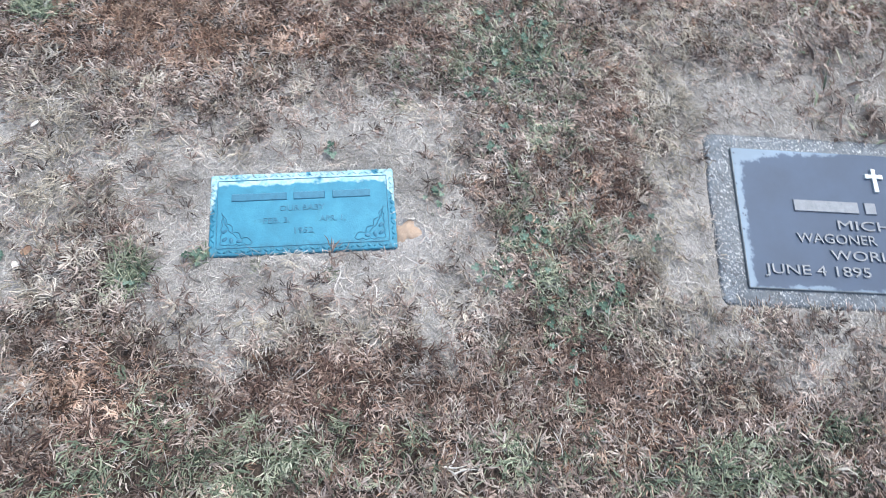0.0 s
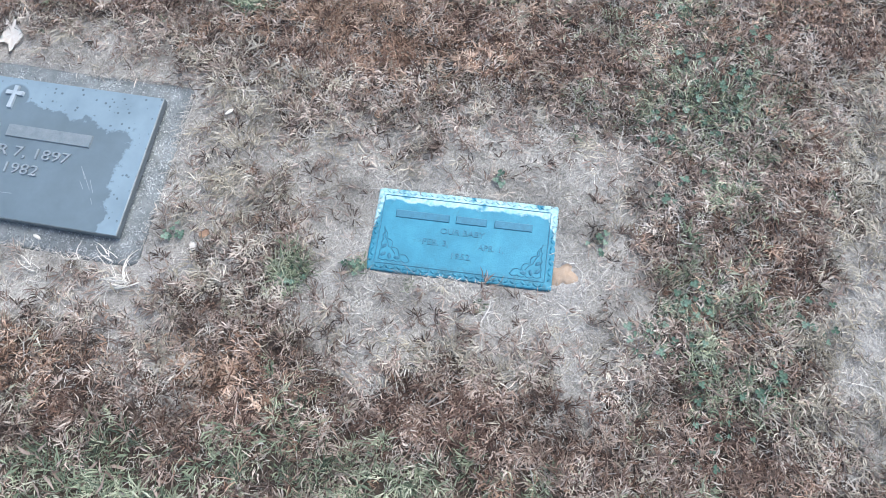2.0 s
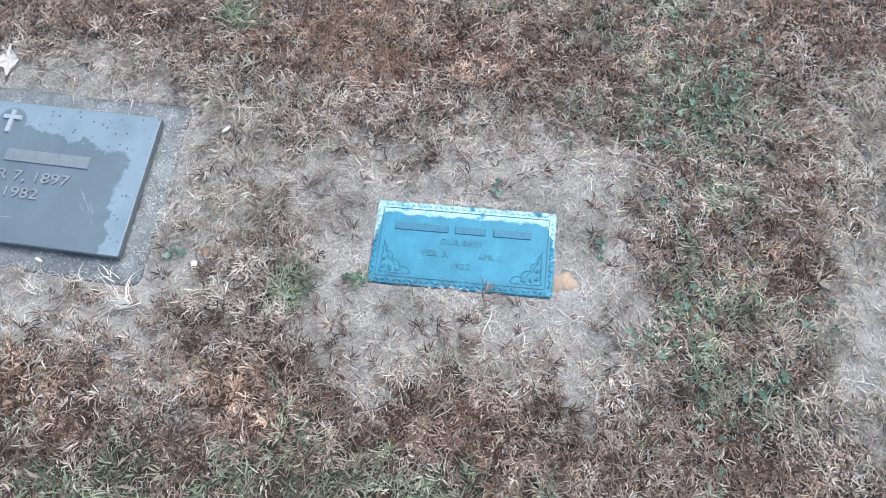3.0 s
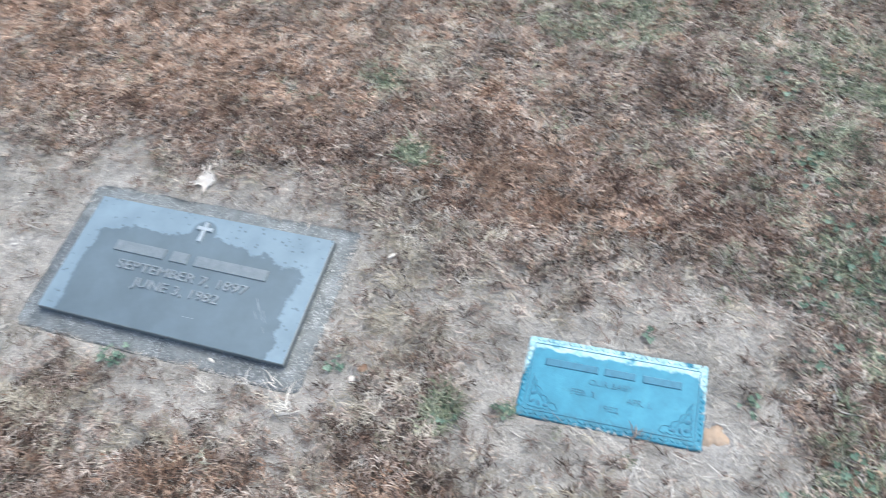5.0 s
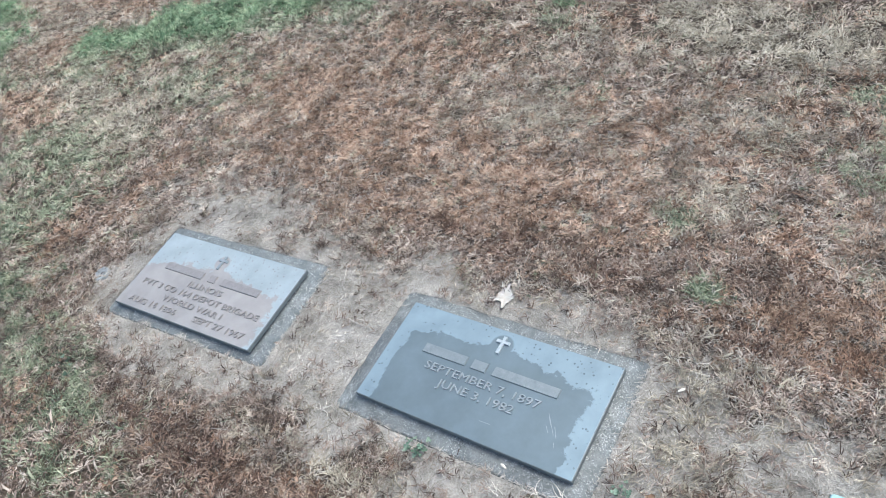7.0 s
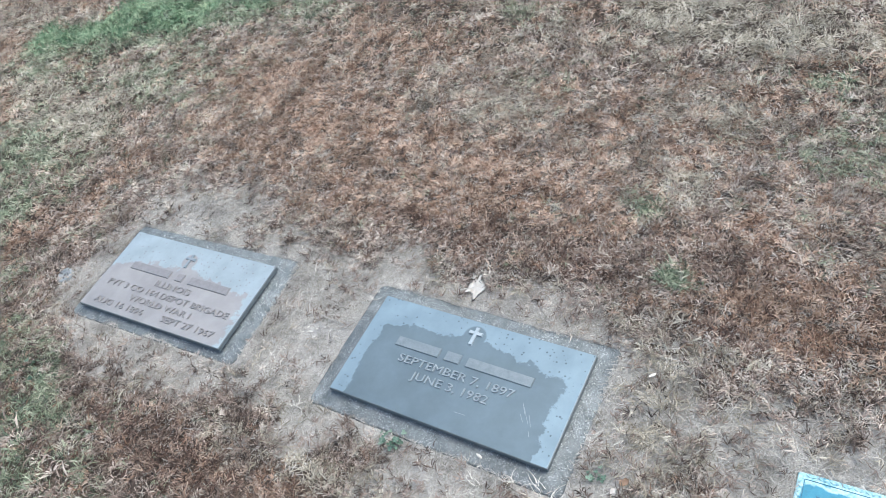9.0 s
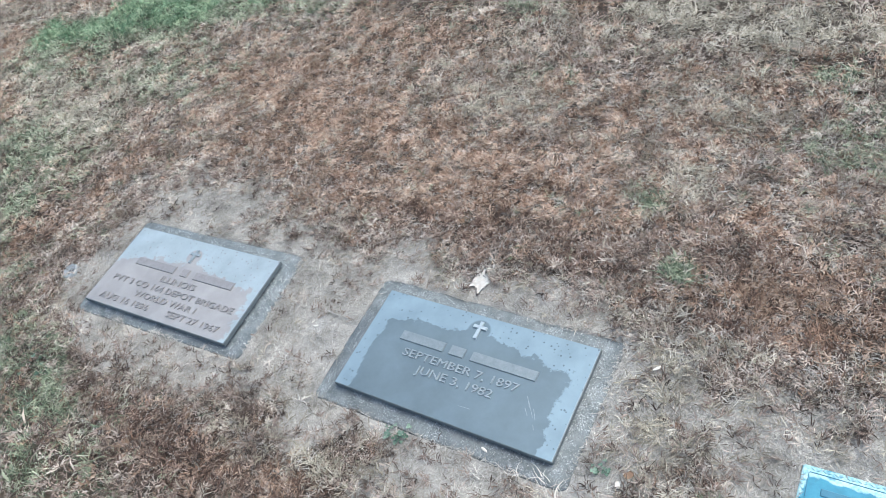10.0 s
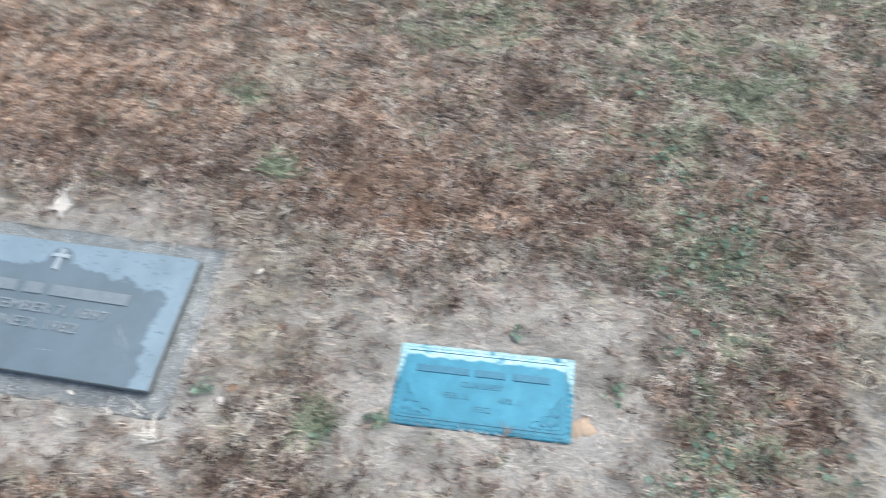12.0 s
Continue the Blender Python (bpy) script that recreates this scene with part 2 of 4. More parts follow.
BAR_BROWN = plain_material("brown_bronze_bars", (0.22, 0.2, 0.198), (0.33, 0.31, 0.307), 60, 0.4, 0.3)
BAR_PALE = plain_material("pale_bronze_bars", (0.1, 0.115, 0.14), (0.2, 0.22, 0.25), 60, 0.45, 0.2)
SHADED_EDGE = plain_material("shaded_bronze_rim", (0.1, 0.115, 0.125), (0.2, 0.225, 0.24), 50, 0.45, 0.3)
CROSS = plain_material("bright_bronze_emblem", (0.3, 0.34, 0.37), (0.5, 0.54, 0.57), 70, 0.4, 0.3)
DARK_GAP = plain_material("dark_gap_bronze", (0.05, 0.05, 0.055), (0.1, 0.1, 0.11), 50, 0.5, 0.2)
VERDIGRIS = verdigris_material()
LEAF_PALE = plain_material("pale_dry_leaf", (0.78, 0.69, 0.62), (0.96, 0.94, 0.91), 90, 0.8)
LEAF_ORANGE = plain_material("orange_dry_leaf", (0.38, 0.22, 0.14), (0.56, 0.4, 0.29), 80, 0.8)
CLAY = plain_material("orange_clay", (0.36, 0.255, 0.18), (0.47, 0.36, 0.275), 60, 0.95, 0.0, 0.8)
TAG_METAL = plain_material("dull_grey_metal", (0.16, 0.175, 0.185), (0.46, 0.48, 0.49), 60, 0.5, 0.2)
CHIP = plain_material("white_chips", (0.55, 0.5, 0.45), (0.8, 0.76, 0.7), 90, 0.8)


# ---- mesh helpers ----
def solid(name, bm, mat, smooth=False):
    me = bpy.data.meshes.new(name)
    bm.normal_update()
    bm.to_mesh(me)
    bm.free()
    me.materials.append(mat)
    if smooth:
        me.shade_smooth()
    return me


def part(name, bm, mat, parent, label="", smooth=False):
    ob = new(name, bm if isinstance(bm, bpy.types.Mesh) else solid(name, bm, mat, smooth))
    ob.parent = parent
    return tagged(ob, label)


def slab(w, h, z0, z1, bevel, corner=0.0, rough=0.0, seed=0):
    """A flat block with rounded upright corners and eased top edges."""
    bm = bmesh.new()
    bmesh.ops.create_cube(bm, size=1)
    for v in bm.verts:
        v.co = (v.co.x * w, v.co.y * h, z0 + (v.co.z + 0.5) * (z1 - z0))
    if corner:
        upright = [e for e in bm.edges if abs(e.verts[0].co.z - e.verts[1].co.z) > 1e-6]
        bmesh.ops.bevel(bm, geom=upright, offset=corner, segments=4, affect="EDGES", profile=0.5)
    top = [e for e in bm.edges if all(v.co.z > z1 - 1e-6 for v in e.verts)]
    bmesh.ops.bevel(bm, geom=top, offset=bevel, segments=2, affect="EDGES", profile=0.5)
    if rough:
        bmesh.ops.subdivide_edges(bm, edges=[e for e in bm.edges if e.calc_length() > 0.1], cuts=22)
        for v in bm.verts:
            k = Vector((v.co.x * 22 + seed, v.co.y * 22, seed))
            r = max(abs(v.co.x) / (w / 2), abs(v.co.y) / (h / 2))
            if r > 0.97:
                v.co.x += rough * noise.noise(k)
                v.co.y += rough * noise.noise(k + Vector((9, 3, 1)))
    return bm


def add_box(bm, u0, u1, v0, v1, z0, z1, taper=0.0):
    low = [bm.verts.new(c) for c in ((u0, v0, z0), (u1, v0, z0), (u1, v1, z0), (u0, v1, z0))]
    d = taper
    high = [bm.verts.new(c) for c in ((u0 + d, v0 + d, z1), (u1 - d, v0 + d, z1), (u1 - d, v1 - d, z1), (u0 + d, v1 - d, z1))]
    bm.faces.new(high)
    for i in range(4):
        bm.faces.new((low[i], low[(i + 1) % 4], high[(i + 1) % 4], high[i]))


def lettering(text, u0, u1, v, cap, z, depth, heavy=0.0):
    """Raised characters that fill u0 to u1, on the line v, of the given cap height."""
    curve = bpy.data.curves.new("lettering", "FONT")
    curve.body, curve.size, curve.extrude, curve.offset, curve.resolution_u = text, 1.0, 0.5, heavy, 3
    ob = new("lettering", curve)
    me = bpy.data.meshes.new_from_object(ob.evaluated_get(bpy.context.evaluated_depsgraph_get()))
    bpy.data.objects.remove(ob)
    co = np.empty(len(me.vertices) * 3)
    me.vertices.foreach_get("co", co)
    co = co.reshape(-1, 3)
    tall = 0.73
    co[:, 0] = u0 + (co[:, 0] - co[:, 0].min()) * (u1 - u0) / np.ptp(co[:, 0])
    co[:, 1] = v + co[:, 1] * cap / tall
    co[:, 2] = z + (co[:, 2] + 0.5) * depth
    me.vertices.foreach_set("co", co.ravel())
    me.materials.clear()
    return me


def inscription(lines, z, depth, mat, parent):
    """Each character of each line as a part of its own."""
    for text, u0, u1, v, cap in lines:
        bm = bmesh.new()
        bm.from_mesh(lettering(text, u0, u1, v, cap, z, depth))
        bmesh.ops.remove_doubles(bm, verts=bm.verts[:], dist=1e-6)
        left = set(bm.verts)
        while left:
            stack, island = [left.pop()], []
            while stack:
                a = stack.pop()
                island.append(a)
                for e in a.link_edges:
                    o = e.other_vert(a)
                    if o in left:
                        left.remove(o)
                        stack.append(o)
            order = {a: k for k, a in enumerate(island)}
            me = bpy.data.meshes.new("letter")
            faces = {f for a in island for f in a.link_faces}
            me.from_pydata([a.co[:] for a in island], [], [[order[a] for a in f.verts] for f in sorted(faces, key=lambda f: f.index)])
            me.materials.append(mat)
            part("letter", me, mat, parent)
        bm.free()


def raised_bars(bars, z, depth, mat, parent):
    for u0, u1, v0, v1 in bars:
        bm = bmesh.new()
        add_box(bm, u0, u1, v0, v1, z, z + depth, 0.0012)
        part("raised_bar", bm, mat, parent)


def cross(u, v, w, h, z, depth, mat, parent):
    bm = bmesh.new()
    s = w * 0.26
    out = [(-s / 2, -h / 2), (s / 2, -h / 2), (s * 0.42, h * 0.1), (w / 2, h * 0.08), (w / 2, h * 0.27), (s * 0.42, h * 0.25), (s / 2, h / 2),
           (-s / 2, h / 2), (-s * 0.42, h * 0.25), (-w / 2, h * 0.27), (-w / 2, h * 0.08), (-s * 0.42, h * 0.1)]
    top = [bm.verts.new((u + a * 0.92, v + b * 0.96, z + depth)) for a, b in out]
    low = [bm.verts.new((u + a, v + b, z)) for a, b in out]
    bm.faces.new(top)
    for i in range(12):
        bm.faces.new((low[i], low[(i + 1) % 12], top[(i + 1) % 12], top[i]))
    part("cross_emblem", bm, mat, parent)


# ---- the lie of the land ----
def value_noise(x, y, scale, seed):
    """Smooth noise from 0 to 1 with features of about 1 / scale metres."""
    x, y = np.asarray(x) * scale + seed * 17.3, np.asarray(y) * scale - seed * 9.1
    ix, iy = np.floor(x), np.floor(y)
    fx, fy = x - ix, y - iy
    fx, fy = fx * fx * (3 - 2 * fx), fy * fy * (3 - 2 * fy)

    def corner(a, b):
        h = np.sin(a * 127.1 + b * 311.7 + seed * 74.7) * 43758.5453
        return h - np.floor(h)
    low = corner(ix, iy) * (1 - fx) + corner(ix + 1, iy) * fx
    high = corner(ix, iy + 1) * (1 - fx) + corner(ix + 1, iy + 1) * fx
    return low * (1 - fy) + high * fy


# centre, size and turn of each stone base
BASES = {"grey_marker": (-0.004, 0.0, 0.708, 0.395, 0.0), "brown_marker": (-0.998, -0.011, 0.7, 0.378, 2.4), "infant": (0.948, -0.038, 0.345, 0.168, 2.2), "blue_marker": (2.09, -0.078, 0.7, 0.373, -4.0)}


def off_stone(x, y, key):
    """Distance outside a stone, negative on it."""
    cx, cy, w, h, turn = BASES[key]
    c, s = math.cos(radians(turn)), math.sin(radians(turn))
    u, v = (x - cx) * c + (y - cy) * s, -(x - cx) * s + (y - cy) * c
    du, dv = np.abs(u) - w / 2, np.abs(v) - h / 2
    return np.hypot(np.maximum(du, 0), np.maximum(dv, 0)) + np.minimum(np.maximum(du, dv), 0)


def blobs(x, y, spots):
    total = np.zeros_like(x)
    for cx, cy, rx, ry, amp in spots:
        total = np.maximum(total, amp * np.exp(-(((x - cx) / rx) ** 2 + ((y - cy) / ry) ** 2)))
    return total


def bareness(x, y):
    """1 on the worn soil round the stones, 0 in the turf."""
    wob = (value_noise(x, y, 7, 1) - 0.5) * 0.14 + (value_noise(x, y, 25, 2) - 0.5) * 0.09
    d = np.full_like(x, 9.0)
    for key, reach in (("grey_marker", 0.09), ("brown_marker", 0.1), ("infant", 0.15), ("blue_marker", 0.085)):
        d = np.minimum(d, off_stone(x, y, key) - reach)
    join = np.maximum(np.abs(x + 0.5) - 0.25, np.abs(y + 0.02) - 0.27)
    below = np.maximum(np.abs(x - 0.16) - 0.28, np.abs(y + 0.25) - 0.1)
    above = np.maximum(np.abs(x + 1.2) - 0.33, np.abs(y - 0.28) - 0.1)
    beyond = np.maximum(np.abs(x - 1.96) - 0.26, np.abs(y - 0.22) - 0.12)
    d = np.minimum(np.minimum(np.minimum(d, join), beyond), np.minimum(below, above)) + wob
    core = 1 / (1 + np.exp(d * 26))
    lane = 0.68 * np.exp(-((x - 0.5) / 0.14) ** 2 - ((y - 0.02) / 0.24) ** 2)
    return np.maximum(core, lane * value_noise(x, y, 14, 3) * 1.4)


def strip(x, y, ends, half):
    """1 along a line between two places, falling off over half its width."""
    (ax, ay), (bx, by) = ends
    f = np.clip(((x - ax) * (bx - ax) + (y - ay) * (by - ay)) / ((bx - ax) ** 2 + (by - ay) ** 2), 0, 1)
    d = np.hypot(x - ax - f * (bx - ax), y - ay - f * (by - ay))
    return 1 / (1 + np.exp((d - half) * 24))


def lushness(x, y):
    """The thick green strip beyond the row, with ragged ends."""
    wx, wy = x + 0.3 * (value_noise(x, y, 5, 41) - 0.5), y + 0.2 * (value_noise(x, y, 6, 42) - 0.5)
    band = np.maximum(strip(wx, wy, ((-2.85, 1.0), (-1.55, 1.66)), 0.145), 0.72 * strip(wx, wy, ((-4.4, 1.3), (-3.5, 0.85)), 0.16))
    return np.maximum(band, blobs(wx, wy, [(-0.52, 1.57, 0.17, 0.09, 1.0), (-4.2, 2.0, 0.6, 0.3, 0.9), (-2.2, 2.05, 0.7, 0.12, 0.7)]))


def greenness(x, y):
    g = blobs(x, y, [(1.42, 0.85, 0.4, 0.3, 0.55), (1.35, 0.3, 0.22, 0.28, 0.55), (0.85, 0.98, 0.25, 0.14, 0.6), (-2.3, 0.35, 0.55, 0.35, 0.66), (-1.9, 0.9, 0.4, 0.25, 0.66), (-2.7, 0.85, 0.4, 0.15, 0.66), (-3.2, 0.6, 0.5, 0.25, 0.5), (-2.5, 0.22, 0.32, 0.16, 0.8), (-2.1, 0.0, 0.28, 0.2, 0.8), (-1.85, -0.27, 0.2, 0.2, 0.75), (-3.35, 0.62, 0.3, 0.2, 0.7), (-2.35, 0.78, 0.16, 0.14, 0.6), (-1.95, 1.1, 0.3, 0.13, 0.6), (-1.5, 1.35, 0.35, 0.12, 0.5),
                     (-1.15, -0.5, 0.3, 0.14, 0.6), (-1.45, -0.45, 0.3, 0.2, 0.75), (-1.0, -0.7, 0.6, 0.15, 0.55), (0.4, 0.43, 0.06, 0.045, 1.0), (0.27, 0.63, 0.07, 0.05, 0.65), (0.66, 0.9, 0.12, 0.07, 0.9), (0.76, 0.95, 0.2, 0.12, 0.6), (0.6, 1.22, 0.14, 0.1, 0.65),
                     (1.43, 0.8, 0.18, 0.16, 0.75), (1.3, 0.62, 0.16, 0.14, 0.65), (1.6, 0.95, 0.16, 0.12, 0.6), (1.7, 1.16, 0.2, 0.12, 0.6), (1.39, 0.34, 0.14, 0.16, 0.8), (1.22, 0.24, 0.12, 0.08, 0.5), (1.46, 0.13, 0.1, 0.1, 0.55),
                     (1.4, -0.12, 0.15, 0.14, 0.7), (1.5, -0.25, 0.1, 0.08, 0.6), (0.645, -0.16, 0.05, 0.045, 1.0), (0.76, -0.13, 0.025, 0.03, 0.9), (0.4, -0.58, 0.25, 0.1, 0.85), (0.66, -0.46, 0.14, 0.09, 1.0), (0.86, -0.48, 0.2, 0.08, 0.9), (1.02, -0.43, 0.05, 0.05, 0.6),
                     (1.2, -0.5, 0.25, 0.06, 0.5), (1.72, -0.55, 0.22, 0.08, 0.75), (1.2, 0.0, 0.04, 0.06, 0.7), (1.05, 1.15, 0.4, 0.2, 0.5), (-0.7, 1.4, 0.35, 0.1, 0.35), (-0.3, 1.1, 0.2, 0.08, 0.3)])
    g = np.maximum(g, 0.85 * np.clip(lushness(x, y + 0.12), 0, 1))
    return np.clip(g * (0.5 + 0.9 * value_noise(x, y, 16, 5)) + 0.12 * np.clip(value_noise(x, y, 6, 6) * 2 - 0.6, 0, 1) * np.clip((y - 0.1) * 3, 0.3, 1), 0, 1)


def rustiness(x, y):
    r = blobs(x, y, [(0.68, 0.38, 0.24, 0.1, 1.3), (0.3, -0.39, 0.25, 0.07, 0.85), (0.54, -0.37, 0.12, 0.06, 1.0), (-0.25, 0.62, 0.5, 0.2, 0.75), (-0.85, 0.7, 0.6, 0.25, 0.8), (-1.66, 0.27, 0.09, 0.22, 0.75), (-1.85, -0.05, 0.15, 0.15, 0.6), (-1.3, 0.95, 0.45, 0.2, 0.8),
                     (-0.45, -0.44, 0.4, 0.09, 0.6), (-1.3, -0.55, 0.2, 0.1, 0.5), (1.6, 0.05, 0.15, 0.25, 0.3), (0.58, 0.62, 0.14, 0.1, 0.6), (0.6, 1.3, 0.16, 0.08, 0.7), (0.45, 1.1, 0.2, 0.1, 0.5), (-0.25, 1.5, 0.15, 0.08, 0.9), (-0.9, 1.25, 0.4, 0.15, 0.6),
                     (0.1, 0.95, 0.5, 0.2, 0.4), (0.05, 0.58, 0.3, 0.12, 0.6), (-2.86, 0.5, 0.35, 0.15, 0.75), (-2.55, 0.9, 0.2, 0.08, 0.7), (-3.1, 0.95, 0.25, 0.15, 0.7), (-3.0, 1.45, 0.5, 0.2, 0.6), (1.75, 0.62, 0.3, 0.15, 0.4), (1.25, 0.02, 0.05, 0.08, 0.6)])
    return np.clip(r * (0.5 + 1.0 * value_noise(x, y, 10, 7)), 0, 1)


def paleness(x, y):
    """Bleached standing grass."""
    p = blobs(x, y, [(-2.2, 0.5, 0.3, 0.16, 0.75), (-2.6, 0.66, 0.25, 0.1, 0.7), (-2.0, 0.8, 0.2, 0.12, 0.5), (0.1, 1.5, 0.35, 0.14, 0.8), (0.45, 1.42, 0.25, 0.14, 0.75), (0.3, 1.05, 0.15, 0.15, 0.4), (1.68, 0.2, 0.09, 0.25, 0.9), (1.69, -0.1, 0.06, 0.2, 0.8),
                     (0.47, 0.05, 0.1, 0.22, 0.7), (1.62, -0.2, 0.1, 0.15, 0.6), (-0.35, 0.95, 0.2, 0.1, 0.35), (0.35, 0.75, 0.12, 0.12, 0.45), (-0.2, -0.36, 0.3, 0.05, 0.5), (1.0, -0.27, 0.3, 0.04, 0.4)])
    return np.clip(p * (0.5 + 0.9 * value_noise(x, y, 12, 8)) + 0.08 + 0.22 * np.clip((y - 0.3) * 1.4, 0, 1) + 0.12 * np.clip(-1.6 - x, 0, 1), 0, 1)


def maroonness(x, y):
    m = blobs(x, y, [(0.4, -0.44, 0.4, 0.08, 0.8), (1.1, -0.36, 0.45, 0.08, 1.0), (1.45, -0.36, 0.25, 0.08, 0.9), (1.62, -0.4, 0.25, 0.1, 0.7), (1.58, 0.08, 0.09, 0.25, 0.8), (1.8, 0.5, 0.45, 0.12, 0.8), (0.95, 0.42, 0.4, 0.12, 0.85), (1.03, 0.75, 0.25, 0.14, 0.6),
                     (-0.5, -0.47, 0.6, 0.08, 0.75), (0.57, 0.0, 0.07, 0.25, 0.6), (0.77, 0.28, 0.25, 0.05, 0.7), (0.5, 0.3, 0.2, 0.06, 0.8), (-0.1, 0.43, 0.5, 0.1, 0.85), (0.45, 0.5, 0.25, 0.12, 0.7), (-1.0, 0.48, 0.3, 0.06, 0.5), (0.3, 0.9, 0.4, 0.2, 0.35), (-1.75, 0.05, 0.08, 0.25, 0.6), (-1.6, 0.43, 0.12, 0.06, 0.7)])
    return np.clip(m * (0.5 + 1.0 * value_noise(x, y, 9, 61)), 0, 1)


def stone_gap(x, y):
    return np.minimum.reduce([off_stone(x, y, key) for key in BASES])


def land(x, y):
    """Height of the ground."""
    z = (value_noise(x, y, 1.3, 11) - 0.5) * 0.03 + (value_noise(x, y, 6, 12) - 0.5) * 0.014 + (value_noise(x, y, 38, 13) - 0.5) * 0.006
    gap = stone_gap(x, y)
    return z * np.clip(gap / 0.25, 0.15, 1) - 0.012 * (gap < -0.01)


def make_ground():
    def axis(a, b, step, far):
        inner = np.arange(a, b + step / 2, step)
        steps = step * 1.35 ** np.arange(1, 60)
        out = np.cumsum(steps)
        out = out[out < far]
        return np.concatenate([a - out[::-1], inner, b + out])
    xs, ys = axis(-2.2, 2.6, 0.014, 1500), axis(-0.9, 1.3, 0.014, 1500)
    gx, gy = np.meshgrid(xs, ys)
    x, y = gx.ravel(), gy.ravel()
    near = np.hypot(x, y) < 12
    z = np.where(near, land(x, y), 0)
    me = bpy.data.meshes.new("ground")
    nx, ny = len(xs), len(ys)
    i = (np.arange(ny - 1)[:, None] * nx + np.arange(nx - 1)[None]).ravel()
    quads = np.stack([i, i + 1, i + nx + 1, i + nx], 1)
    me.vertices.add(nx * ny)
    me.vertices.foreach_set("co", np.stack([x, y, z], 1).ravel())
    me.loops.add(quads.size)
    me.loops.foreach_set("vertex_index", quads.ravel().astype(np.int32))
    me.polygons.add(len(quads))
    me.polygons.foreach_set("loop_start", np.arange(len(quads), dtype=np.int32) * 4)
    me.update(calc_edges=True)
    mask = me.attributes.new("bare", "FLOAT", "POINT")
    mask.data.foreach_set("value", np.where(near, bareness(x, y), 0).astype(np.float32))
    lawn = me.attributes.new("lawn", "FLOAT", "POINT")
    inside = np.minimum.reduce([x + 4.3, 2.3 - x, y + 0.85, 1.95 - y])
    lawn.data.foreach_set("value", np.clip(1 - inside / 0.3, 0, 1).astype(np.float32))
    me.materials.append(GROUND)
    me.shade_smooth()
    return tagged(new("ground", me), "worn dry lawn soil with brown thatch", "ground", kind="structure")


make_ground()


# ---- grave markers ----
def marker(name, key, stone, label, category="grave marker"):
    cx, cy, w, h, turn = BASES[key]
    thing = tagged(new(name), label, category, "flat grave markers in a row")
    thing.matrix_world = pose(cx, cy, 0, 0, 0, turn)
    part("stone_base", slab(w, h, -0.09, 0.006, 0.006, 0.02, 0.004, cx), stone, thing, "rough speckled grey granite base", True)
    return thing


def veteran_plate(thing, du, dv, turn, plate_mat, letter_mat, bar_mat, bars, lines, cross_at, top=0.029, emblem=CROSS):
    plate = part("bronze_plate", slab(0.61, 0.305, top - 0.014, top, 0.0022, 0.003), plate_mat, thing)
    plate.matrix_local = pose(du, dv, 0, 0, 0, turn)
    # Sides and bevels: unpolished bronze, darkened so the colour holds their shade.
    plate.data.materials.append(SHADED_EDGE)
    for f in plate.data.polygons:
        f.material_index = 1 if f.normal.z < 0.97 else 0
    # The foot's dark colour paints in the shadow gap below the plate.
    if top > 0.022:
        part("shadow_gap_foot", slab(0.592, 0.287, 0.006, top - 0.014, 0.0005), DARK_GAP, plate)
    cross(*cross_at, 0.039, 0.053, top, 0.005, emblem, plate)
    raised_bars(bars, top, 0.0035, bar_mat, plate)
    inscription(lines, top, 0.0036, letter_mat, plate)
    return plate


grey_marker = marker("grave_marker", "grey_marker", GRANITE, "dark grey bronze plate on granite base, painted pale sky sheen along damp top")
veteran_plate(grey_marker, 0.004, 0.0, 0, PLATE_DARK, LETTER, BAR, [(-0.199, -0.069, 0.018, 0.046), (-0.052, -0.009, 0.018, 0.046), (0.01, 0.19, 0.018, 0.046)],
              [("SEPTEMBER 7, 1897", -0.168, 0.16, -0.022, 0.023), ("JUNE 3, 1982", -0.11, 0.106, -0.058, 0.023)], (-0.006, 0.106))
for u, v, length, turn in ((0.2, -0.035, 0.03, -58), (0.212, -0.05, 0.045, -55), (0.226, -0.06, 0.03, -60), (0.205, -0.06, 0.02, -52), (0.236, -0.09, 0.014, -60), (0.06, -0.1, 0.03, 2)):
    bm = bmesh.new()
    add_box(bm, -length / 2, length / 2, -0.0005, 0.0005, 0.0288, 0.0293)
    scratch = part("scratch", bm, LETTER, grey_marker, "pale scuff on the plate")
    scratch.matrix_local = pose(u, v, 0, 0, 0, turn)
brown_marker = marker("grave_marker", "brown_marker", GRANITE_PALE, "brown bronze plate on a speckled granite base in worn soil")
veteran_plate(brown_marker, -0.0109, -0.0075, -0.8, PLATE_BROWN, LETTER_BROWN, BAR_BROWN, [(-0.217, -0.043, 0.012, 0.04), (-0.013, 0.016, 0.012, 0.04), (0.044, 0.207, 0.012, 0.04)],
              [("ILLINOIS", -0.0715, 0.0785, -0.024, 0.022), ("PVT 3 CO 164 DEPOT BRIGADE", -0.2575, 0.2655, -0.06, 0.022), ("WORLD WAR I", -0.1275, 0.1375, -0.095, 0.022),
               ("AUG 16 1896", -0.255, -0.035, -0.131, 0.022), ("SEPT 27 1967", 0.045, 0.26, -0.129, 0.022)], (-0.012, 0.09), 0.029, LETTER)
blue_marker = marker("grave_marker", "blue_marker", GRANITE_DARK, "blue-black bronze plate on a speckled granite base with rounded corners")
